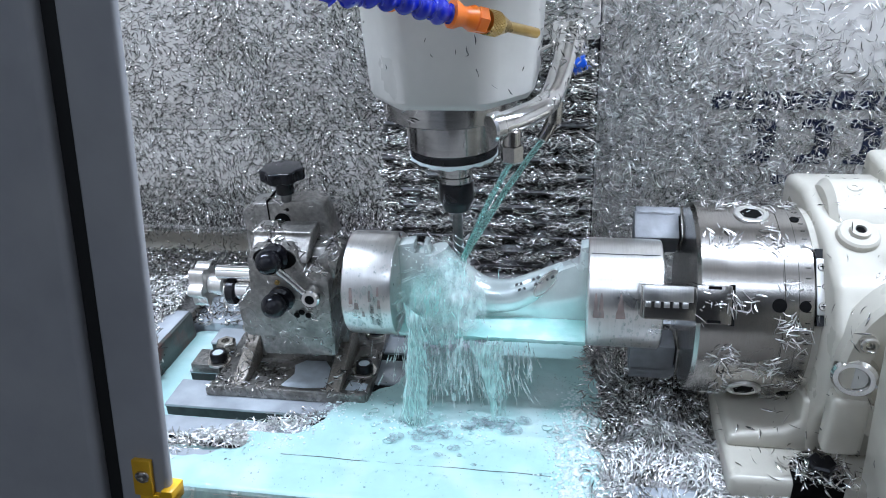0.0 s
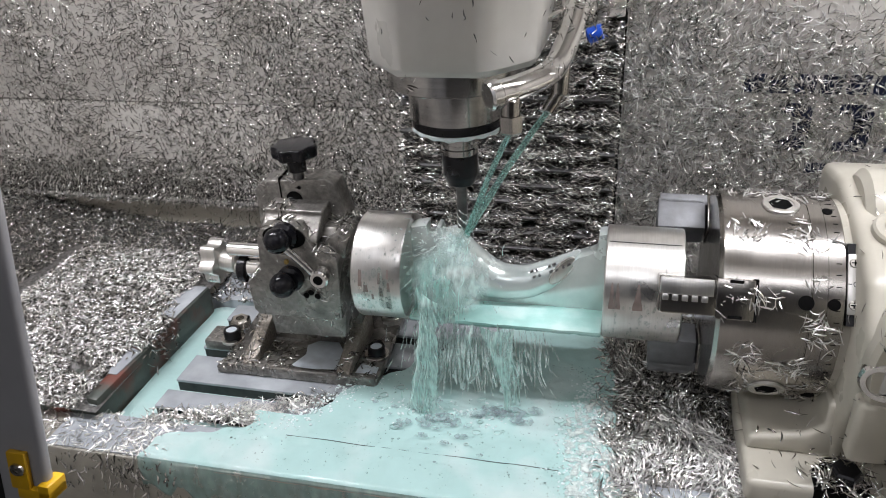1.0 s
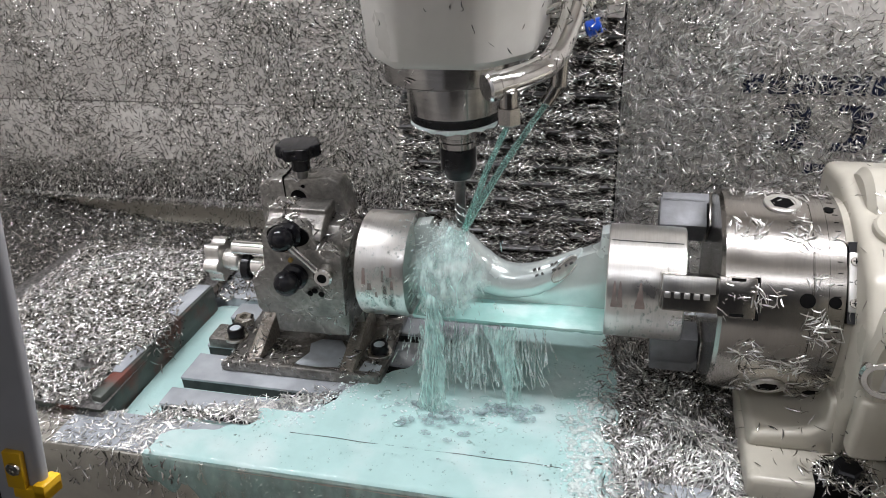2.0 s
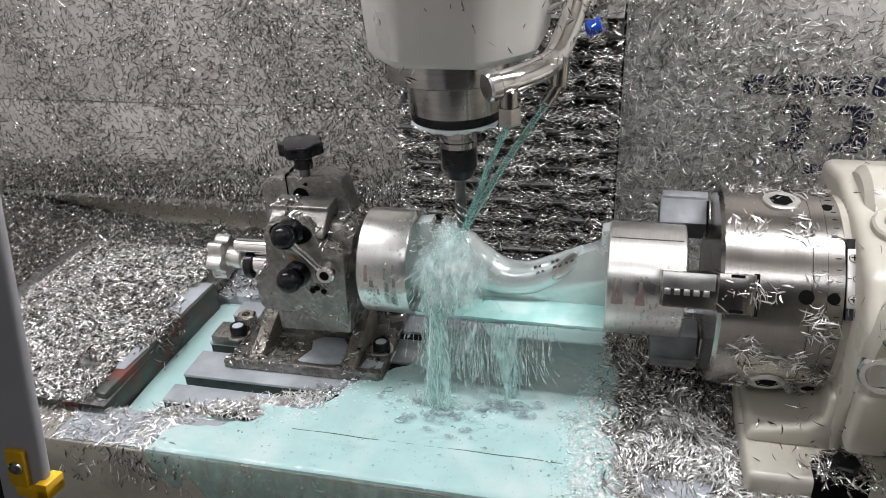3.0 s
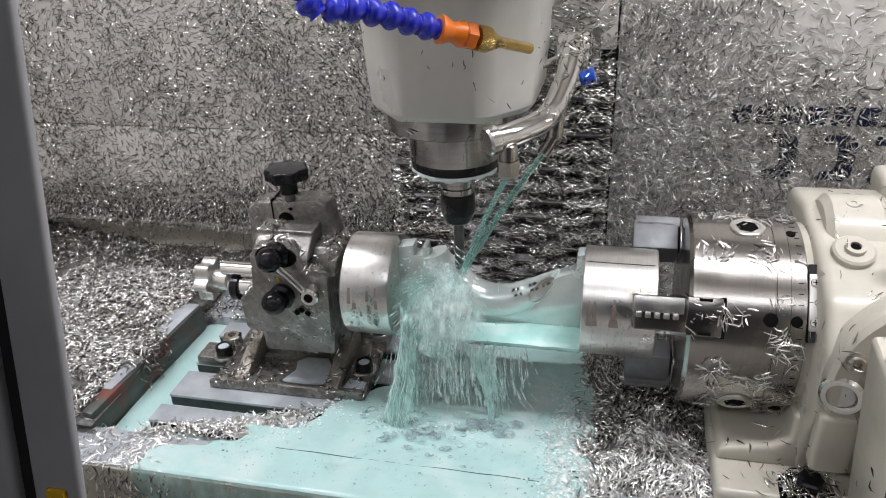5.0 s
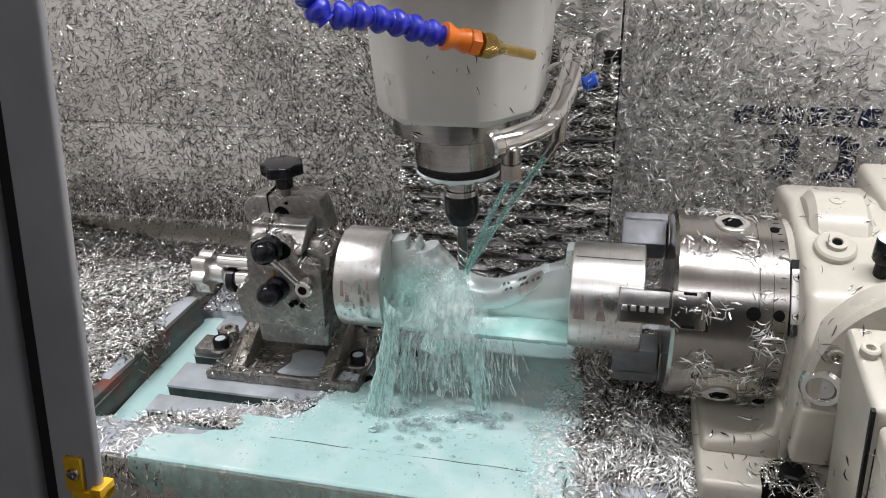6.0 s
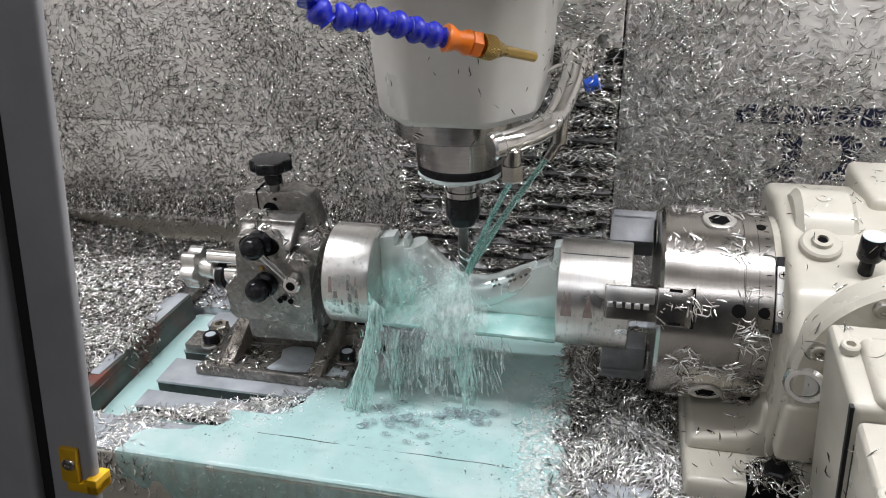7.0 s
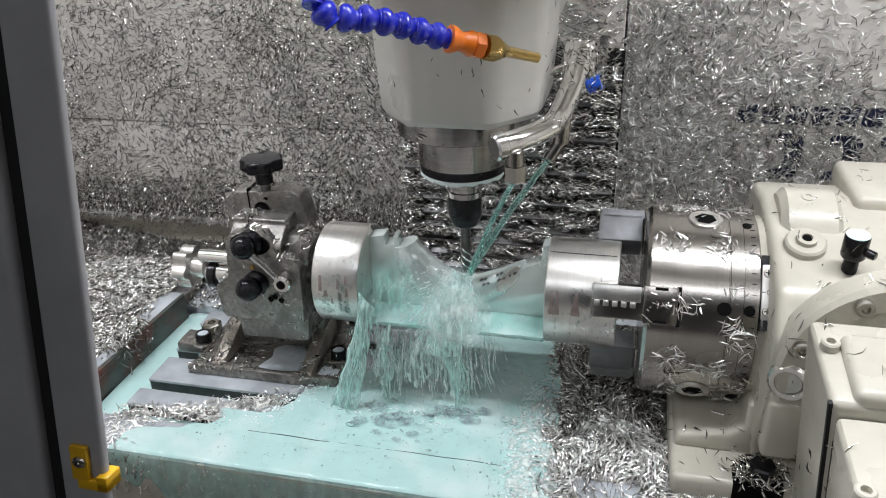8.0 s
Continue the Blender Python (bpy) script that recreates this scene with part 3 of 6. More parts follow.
def wob(x, y, s, seed=0.0):
    return noise.noise(Vector((x * s, y * s, seed)))


def pool():
    def inside(x, y):
        edge = -0.215 + 0.03 * wob(x, y, 25, 3) + (0.05 if y > -0.11 else 0) + max(0.0, (y + 0.11)) * 0.9
        front_left = -0.315 + 0.02 * wob(x, y, 30, 5)
        k = max(0.0, min(1.0, (y + 0.172 + 0.010 * wob(x, y, 60, 11)) / 0.04))
        k = k * k * (3 - 2 * k)
        left = front_left * (1 - k) + edge * k + 0.005 * wob(x, y, 130, 12) + 0.003 * wob(x, y, 300, 13)
        right = 0.170 + 0.012 * wob(x, y, 40, 9) + max(0.0, -y - 0.08) * 0.05
        return left < x < right and -0.199 < y < 0.108

    def height(x, y):
        d = 0.0
        if y < -0.192:
            d = -0.004 * ((-0.192 - y) / 0.007) ** 2
        r = math.hypot(x + 0.005, (y + 0.085) * 1.4)
        d += 0.0007 * math.sin(r * 520) * math.exp(-r / 0.030) + 0.0005 * wob(x, y, 160, 15) * math.exp(-r / 0.06)
        slot = 0.0006 * math.exp(-((y + 0.152) / 0.004) ** 2)
        return TOP + 0.0042 + d - slot + 0.0011 * wob(x, y, 30) + 0.0006 * wob(x, y, 90, 2)
    return sheet("coolant_pool", (-0.34, 0.20), (-0.20, 0.11), 300, 180, height, inside, POOL, "milky teal coolant flooding the machine table", 0.0028)


def trough_pool():
    return sheet("coolant_trough", (-0.392, 0.20), (-0.140, 0.110), 110, 40, lambda x, y: -0.158 + 0.0006 * wob(x, y, 40), lambda x, y: True,
                 POOL, "milky teal coolant standing in the table trough and slots")


def front_spill():
    """Coolant running over the table's front edge in an uneven skirt."""
    bm = bmesh.new()
    cols = np.linspace(-0.315, 0.40, 300)
    prev = None
    for x in cols:
        drop = 0.044 + 0.022 * wob(x, 0, 14, 1) + 0.018 * wob(x, 0, 50, 4) + 0.012 * abs(wob(x, 0, 120, 8))
        drop = max(0.012, drop + 0.045 * max(0.0, min(1.0, (x + 0.27) / 0.05)))
        ring = []
        for k in range(9):
            f = k / 8
            ring.append(bm.verts.new((x + 0.0012 * wob(x, f, 60, 6), -0.1992 - 0.0030 * math.sin(min(1.0, f * 2.2) * 1.57) - 0.0008 * wob(x, f * 3, 45, 2) * f + (0.0032 if k == 8 else 0), TOP + 0.0035 - drop * f)))
        if prev:
            for a, b, c, e in zip(prev, prev[1:], ring, ring[1:]):
                bm.faces.new((a, c, e, b))
        prev = ring
    return solo("coolant_spill", bm, SPILL, (0, -0.2, -0.15), "thin teal coolant running over the table's front edge", "coolant", kind="stuff", sharp=80)


RIDERS += [pool(), trough_pool(), front_spill()]


def beads(name, items, mat, base, label, category):
    """Many small flattened beads in one mesh: items of (x, y, z, radius, flatness)."""
    ico = bmesh.new()
    bmesh.ops.create_icosphere(ico, subdivisions=2, radius=1.0)
    ico.verts.ensure_lookup_table()
    v = np.array([q.co for q in ico.verts])
    f = np.array([[q.index for q in face.verts] for face in ico.faces])
    ico.free()
    it = np.array(items)
    co = it[:, None, :3] + v[None] * np.stack([it[:, 3], it[:, 3], it[:, 3] * it[:, 4]], 1)[:, None, :] - np.array(base)
    tri = (np.arange(len(it))[:, None, None] * len(v) + f[None]).reshape(-1)
    me = bpy.data.meshes.new(name)
    me.vertices.add(len(it) * len(v))
    me.vertices.foreach_set("co", co.ravel())
    nf = len(it) * len(f)
    me.loops.add(nf * 3)
    me.loops.foreach_set("vertex_index", tri.astype(np.int32))
    me.polygons.add(nf)
    me.polygons.foreach_set("loop_start", np.arange(0, nf * 3, 3, dtype=np.int32))
    me.polygons.foreach_set("use_smooth", np.ones(nf, dtype=bool))
    me.update(calc_edges=True)
    me.materials.append(mat)
    ob = new(name, me)
    ob.location = base
    BASES[ob.name] = Vector(base)
    return tagged(ob, label, category, kind="stuff")


def bubbles():
    rng = random.Random(5)
    items = []
    for k in range(2300):
        if k < 1950:
            x, y, z = rng.uniform(-0.25, 0.165), rng.uniform(-0.19, 0.03), TOP + 0.0044
            if x < -0.13 and y > -0.13:
                continue
            if rng.random() < 0.5:
                x = 0.165 - abs(rng.gauss(0, 0.03))
        else:
            x, y, z = rng.uniform(-0.30, 0.19), -0.2030, TOP - rng.uniform(0.004, 0.05)
        r = rng.choice((0.0004, 0.0004, 0.0005, 0.0006, 0.0008, 0.0011))
        items.append((x, y, z, r, 0.6))
    return beads("coolant_bubbles", items, CLEAR_DROP, (0, -0.1, -0.135), "small bubbles on the milky coolant", "bubbles")


RIDERS.append(bubbles())


# ---- tailstock ----
def tailstock():
    t = thing("tailstock", (-0.19, 0.03, TOP), "wet grey cast iron tailstock with black knobs and steel lever", "tailstock")
    part("base", join(prism([(-0.300, -0.050), (-0.294, -0.030), (-0.300, 0.105), (-0.104, 0.105), (-0.098, -0.020), (-0.098, -0.047)], "z", TOP, TOP + 0.012, 0.0025),
                      box(-0.292, -0.100, -0.049, -0.041, TOP, TOP + 0.0150, 0.002)), CAST, t)
    part("base_puddle", prism([(-0.208, -0.038), (-0.180, -0.040), (-0.151, -0.036), (-0.156, 0.002), (-0.166, 0.016), (-0.192, 0.015), (-0.203, 0.004), (-0.198, -0.014)], "z", TOP + 0.0122, TOP + 0.0132, 0.0004), MILK, t, "pale coolant puddle")
    part("base_puddle", prism([(-0.127, -0.038), (-0.102, -0.037), (-0.102, -0.024), (-0.125, -0.021)], "z", TOP + 0.0122, TOP + 0.0132, 0.0004), MILK, t, "pale coolant puddle")
    for x0, x1 in ((-0.267, -0.250), (-0.148, -0.131)):
        o = [(-0.046, TOP + 0.010), (-0.046, TOP + 0.0165), (0.024, -0.094), (0.05, -0.090), (0.05, TOP + 0.010)]
        part("rib", prism(o, "x", x0, x1, 0.0025), CAST_RAW, t, "rough sand-cast rib")
    # pedestal, front slide and back plate
    part("pedestal", prism([(-0.258, TOP + 0.008), (-0.136, TOP + 0.008), (-0.128, -0.036), (-0.232, -0.036)], "y", 0.016, 0.085, 0.004), CAST, t)
    front = [(-0.231, -0.040), (-0.226, -0.046), (-0.127, -0.044), (-0.124, 0.030), (-0.133, 0.040), (-0.150, 0.043), (-0.158, 0.060), (-0.166, 0.066), (-0.206, 0.064), (-0.212, 0.052), (-0.215, 0.012), (-0.233, -0.004)]
    part("front_slide", prism(front, "y", -0.054, 0.01, 0.0018, 3), CAST, t)
    part("slide_cap", join(prism([(-0.050, 0.048), (-0.047, 0.054), (-0.027, 0.069), (-0.027, 0.074), (0.02, 0.075), (0.02, 0.048)], "x", -0.212, -0.146, 0.002, 3),
                           prism([(-0.044, 0.036), (-0.026, 0.056), (0.02, 0.058), (0.02, 0.036)], "x", -0.147, -0.131, 0.002, 3)), CAST, t, "chamfered wet cast iron cap")
    part("apron", prism([(-0.226, -0.040), (-0.129, -0.040), (-0.134, -0.084), (-0.222, -0.086)], "y", -0.034, 0.03, 0.004), CAST, t)
    part("shoulder", prism([(-0.142, 0.020), (-0.120, 0.026), (-0.116, 0.046), (-0.126, 0.056), (-0.142, 0.046)], "y", -0.040, 0.03, 0.003), CAST, t)
    back = [(-0.236, -0.03), (-0.234, 0.084), (-0.222, 0.094), (-0.150, 0.100), (-0.139, 0.094), (-0.118, 0.004), (-0.116, -0.06), (-0.20, -0.06)]
    part("back_plate", prism(back, "y", 0.0, 0.030, 0.002, 3), CAST, t)
    part("split_line", box(-0.2035, -0.2022, -0.0008, 0.03, 0.06, 0.0985), HOLE, t, "dark clamp slit")
    socket_hole("back_hole", t, (-0.187, -0.0002, 0.0745), (0, -1, 0), 0.0095)
    socket_hole("back_hole", t, (-0.180, -0.0002, 0.0885), (0, -1, 0), 0.0022)
    # star knob on top
    lobes = [(0.0232 + 0.0018 * math.cos(7 * a)) for a in (2 * math.pi * i / 70 for i in range(70))]
    star = prism([(-0.181 + r * math.cos(2 * math.pi * i / 70), 0.004 + r * math.sin(2 * math.pi * i / 70)) for i, r in enumerate(lobes)], "z", 0.1235, 0.137, 0.0052, 4)
    knob = part("star_knob", join(star, lathe([(0, 0.010), (0.016, 0.010), (0.019, 0.014)], (-0.181, 0.004, 0.107), (0, 0, 1), 24)), BLACK, t, "black plastic star knob")
    part("knob_stud", rod((-0.181, 0.004, 0.097), (-0.181, 0.004, 0.110), 0.006), STEEL_DARK, knob, "dark steel stud")
    # slot, balls and lever on the front
    # Near-black oval on the face paints the recess's shade.
    part("slot_recess", prism([(-0.204 + 0.024 + 0.024 * math.cos(a) * (1.0), 0.0555 + 0.0135 * math.sin(a)) for a in (2 * math.pi * i / 32 for i in range(32))], "y", -0.0552, -0.0538, 0.0), HOLE, t, "dark oval recess")
    lever = part("lever", join(rod((-0.178, -0.067, 0.054), (-0.144, -0.064, 0.016), 0.0040, 0.001), lathe([(0, 0.0105), (0.012, 0.0105), (0.014, 0.0088)], (-0.1415, -0.056, 0.0150), (0, -1, 0), 24)), CHROME, t, "bright steel clamping lever")
    part("lever_hole", lathe([(0, 0.0052), (0.0006, 0.0052)], (-0.1415, -0.0700, 0.0150), (0, -1, 0), 18), HOLE, lever)
    for c, r in (((-0.1815, -0.068, 0.0585), 0.0140), ((-0.1825, -0.070, 0.006), 0.0140)):
        ball = bmesh.new()
        bmesh.ops.create_uvsphere(ball, u_segments=28, v_segments=18, radius=r, matrix=Matrix.Translation(c))
        part("ball_knob", join(ball, lathe([(0, r * 1.05), (0.006, r * 1.05), (0.009, r * 0.8)], (c[0] + 0.004, -0.0545, c[2] + 0.001), (0, -1, 0), 28)), BLACK, t, "black ball knob")
    part("grease_point", lathe([(0, 0.003), (0.002, 0.0026), (0.002, 0.0012), (0.0008, 0)], (-0.1815, -0.0542, 0.026), (0, -1, 0), 14), BRASS, t, "small brass grease point")
    for x, z in ((-0.158, -0.010), (-0.151, -0.014), (-0.164, -0.014)):
        socket_hole("small_hole", t, (x, -0.0548, z), (0, -1, 0), 0.0035)
    # feed screw with its hand knob
    part("feed_sleeve", join(rod((-0.268, -0.020, 0.016), (-0.225, -0.020, 0.016), 0.0085, 0.001), rod((-0.262, -0.020, -0.006), (-0.228, -0.020, -0.006), 0.012, 0.002)), CHROME, t, "bright steel feed sleeve")
    part("feed_collar", rod((-0.258, -0.020, -0.008), (-0.246, -0.020, -0.008), 0.0160, 0.002), BLACK_STEEL, t, "black collar")
    wheel = prism([((0.0225 + 0.0035 * math.cos(6 * a)) * math.cos(a) - 0.020, (0.0225 + 0.0035 * math.cos(6 * a)) * math.sin(a)) for a in (2 * math.pi * i / 60 for i in range(60))], "x", -0.297, -0.279, 0.004, 3)
    part("hand_knob", join(wheel, rod((-0.280, -0.020, 0), (-0.260, -0.020, 0), 0.0125, 0.002)), ALUMINIUM, t, "bright lobed hand knob")
    part("quill", lathe([(0, 0.024), (0.006, 0.024), (0.008, 0.019), (0.026, 0.019)], (-0.129, 0.004, 0.0), (1, 0, 0), 40), STEEL, t, "steel centre quill")
    RIDERS.append(t)
    # hold-down bolts
    for k, (x, y) in enumerate(((-0.304, 0.004), (-0.112, 0.0), (-0.290, 0.085), (-0.118, 0.085))):
        b = thing("clamp_bolt", (x, y, TOP + 0.012), "black socket bolt on a washer holding the tailstock", "bolt", group="tailstock bolts")
        part("washer", lathe([(0, 0.015), (0.003, 0.015), (0.0035, 0.0145)], (x, y, TOP + 0.012 - (0.0 if k else 0.001)), (0, 0, 1), 28), SCREW, b, "steel washer")
        part("head", lathe([(0.0032, 0.0105), (0.012, 0.0105), (0.014, 0.0095), (0.014, 0.0072), (0.011, 0.007), (0.011, 0)], (x, y, TOP + 0.012), (0, 0, 1), 28), BLACK_STEEL, b)
        part("socket_puddle", lathe([(0.0112, 0.0070), (0.0130, 0.0068), (0.0133, 0.004)], (x, y, TOP + 0.012), (0, 0, 1), 20), MILK, b, "pale coolant standing in the socket")
        RIDERS.append(b)
    c = thing("strap_clamp", (-0.320, 0.01, TOP), "dark steel strap clamp beside the tailstock", "clamp")
    part("strap", box(-0.338, -0.300, -0.008, 0.026, TOP, TOP + 0.014, 0.002), CAST, c)
    part("spare_nut", lathe([(0, 0.013), (0.009, 0.013), (0.011, 0.0105), (0.011, 0.006), (0.006, 0.006), (0.006, 0)], (-0.305, 0.030, TOP + 0.0145), (0, 0, 1), 6), SCREW, c, "steel hexagon nut")
    part("stop_block", box(-0.276, -0.240, 0.062, 0.085, TOP + 0.012, TOP + 0.030, 0.002), CAST, c)
    RIDERS.append(c)
    return t


tailstock()


# ---- workpiece ----
RC = 0.0587


def round_segment(x0, x1, top, r=RC, segments=48):
    """A round bar along x with everything above a level cut away."""
    a0 = math.asin(max(-1, min(1, top / r)))
    pts = [(r * math.cos(a), r * math.sin(a)) for a in (math.pi - a0 + (2 * a0 + math.pi) * i / segments for i in range(segments + 1))]
    return prism(pts, "x", x0, x1)


def workpiece():
    w = thing("workpiece", (0.06, 0, -RC), "bright round aluminium bar with a half-milled bend, wet with coolant", "workpiece")
    part("left_collar", lathe([(0, RC - 0.0015), (0.0015, RC), (0.053, RC), (0.0547, RC - 0.001)], (-0.1113, 0, 0), (1, 0, 0), 96), ALUMINIUM, w, "turned aluminium collar")
    part("right_collar", lathe([(0, RC - 0.001), (0.0012, RC), (0.0745, RC), (0.0757, RC - 0.0012)], (0.1503, 0, 0), (1, 0, 0), 96), ALUMINIUM, w, "turned aluminium collar")
    part("trough_body", round_segment(-0.0566, 0.1503, -0.0372, RC - 0.001), ALU_MILLED, w)
    web = [(-0.0568, -0.038), (-0.0568, 0.050), (-0.0385, 0.0535), (-0.0385, 0.041), (-0.0275, 0.042), (-0.0275, 0.053), (-0.0235, 0.051), (-0.0205, 0.036), (-0.012, 0.020), (0.002, 0.002), (0.022, -0.010),
           (0.045, -0.017), (0.070, -0.015), (0.094, -0.002), (0.110, 0.014), (0.122, 0.026), (0.1400, 0.034), (0.1418, 0.040), (0.1424, 0.054), (0.1505, 0.056), (0.1505, -0.038)]
    part("web", prism(web, "y", -0.004, 0.016, 0.0008), ALU_WET, w, "milled flat web with a notched top")
    marks = random.Random(23)

    def stain(name, parent, x, a0, a1, half0, half1):
        """A thin dried run that follows the round of the bar."""
        bm = bmesh.new()
        rows = []
        for i in range(9):
            f = i / 8
            a, half = radians(a0 + (a1 - a0) * f), half0 + (half1 - half0) * f
            rows.append([bm.verts.new((x + half * k * (1 + 0.3 * wob(f, x, 9, k)), -(RC + 0.00025) * math.cos(a), (RC + 0.00025) * math.sin(a))) for k in (-1, -0.3, 0.3, 1)])
        for a, b in zip(rows, rows[1:]):
            for k in range(3):
                bm.faces.new((a[k], a[k + 1], b[k + 1], b[k]))
        part(name, bm, STAIN, parent)
    right = next(o for o in w.children if o.name.startswith("right_collar"))
    left = next(o for o in w.children if o.name.startswith("left_collar"))
    for x, half in ((0.1585, 0.0030), (0.1640, 0.0034), (0.1835, 0.0052)):
        stain("dried_run", right, x, 29, 3, 0.0006, half)
    for x, a0, a1, half in ((-0.100, 14, -4, 0.0022), (-0.094, -2, -10, 0.0028), (-0.079, 12, 0, 0.0016), (-0.077, -4, -14, 0.0020), (-0.070, 16, 6, 0.0014), (-0.069, 2, -8, 0.0018), (-0.087, -12, -19, 0.0016)):
        stain("dried_run", left, x, a0 + 9, a1 + 9, half * 0.7, half)
    part("parting_line", tube([(x, -RC * math.cos(radians(72 + marks.uniform(-0.3, 0.3))), RC * math.sin(radians(72)) + 0.0002) for x in np.linspace(0.153, 0.222, 24)], 0.0005, 6), TABLE_SIDE, right, "thin dark edge line")
    spine = curve_points([(-0.0165, 0.006, 0.042), (-0.010, 0.006, 0.024), (0.010, 0.006, -0.0005), (0.0371, 0.006, -0.0135), (0.0684, 0.006, -0.0122), (0.0959, 0.006, 0.0022), (0.1118, 0.006, 0.0165), (0.1225, 0.006, 0.0300)], 8)
    girth = [0.0150, 0.0205, 0.0235, 0.0205, 0.0185, 0.0150, 0.0095, 0.0020]
    radii = [float(np.interp(i / 8, range(8), girth)) for i in range(len(spine))]
    bend = part("bend", tube(spine, radii, 40), ALU_WET, w, "smooth milled pipe bend")
    face = Matrix.Translation((0.1065, -0.0075, 0.0115)) @ Vector((0.30, -0.93, 0.05)).to_track_quat("Z", "Y").to_matrix().to_4x4() @ pose(0, 0, 0, 0, 0, -43)
    oval = [(0.0072 * math.cos(q), 0.0185 * math.sin(q), 0) for q in (2 * math.pi * i / 48 for i in range(49))]
    part("bend_mouth", turned(prism([(x, y) for x, y, z in oval[:-1]], "z", -0.004, 0.0, 0.0006), face), ALUMINIUM, bend, "bright flat mouth of the bend")
    # Bright tube stands in for the reflected line round the mouth.
    part("mouth_edge", turned(tube(oval, 0.0006, 6), face), CHROME, bend, "thin bright line for the reflection round the mouth")
    rng = random.Random(17)
    for k in range(14):
        at = 0.074 + 0.0030 * k + rng.uniform(-0.001, 0.001)
        low = float(np.interp(at, [q.x for q in spine], [q.z + r for q, r in zip(spine, radii)]))
        size = rng.uniform(0.0008, 0.0022)
        if rng.random() < 0.3:
            continue
        # Ridges use a dark steel colour on the aluminium bend.
        part("mill_ridge", turned(box(-size, size, -0.0022, 0.0016, -0.0006, 0.0006, 0.0003), Matrix.Translation((at, -0.0035 - 0.006 * (k % 2), low - 0.0012 - 0.0042 * (k % 2))) @ pose(0, 0, 0, 0, -34, 18 + rng.uniform(-15, 15))), STEEL_DARK, bend, "dark milling ridge")
    RIDERS.append(w)


workpiece()


def work_film():
    """Coolant lying on the trough's front ledge and running round its belly in an uneven skirt."""
    bm = bmesh.new()
    prev = None
    for x in np.linspace(-0.052, 0.150, 150):
        a_end = -50 + 7 * wob(x, 0, 35, 2) + 9 * wob(x, 0, 110, 5)
        ring = []
        for y in (0.004, -0.012, -0.026, -0.038):
            ring.append(bm.verts.new((x, y + 0.003 * wob(x, y, 60, 9), -0.0358 + 0.0012 * wob(x, y, 70, 3))))
        for k in range(7):
            a = radians(-36.5 + (a_end + 36.5) * k / 6)
            r = RC + 0.0016 + 0.0012 * wob(x, k * 0.3, 60, 7) - (0.0016 if k == 6 else 0) - (0.0010 if k == 0 else 0)
            ring.append(bm.verts.new((x, -r * math.cos(a), r * math.sin(a))))
        if prev:
            for a, b, c, e in zip(prev, prev[1:], ring, ring[1:]):
                bm.faces.new((a, c, e, b))
        prev = ring
    RIDERS.append(solo("coolant_film", bm, FILM, (0.05, -0.05, -0.05), "pale teal coolant film on the workpiece's ledge", "coolant", kind="stuff", sharp=70))


work_film()


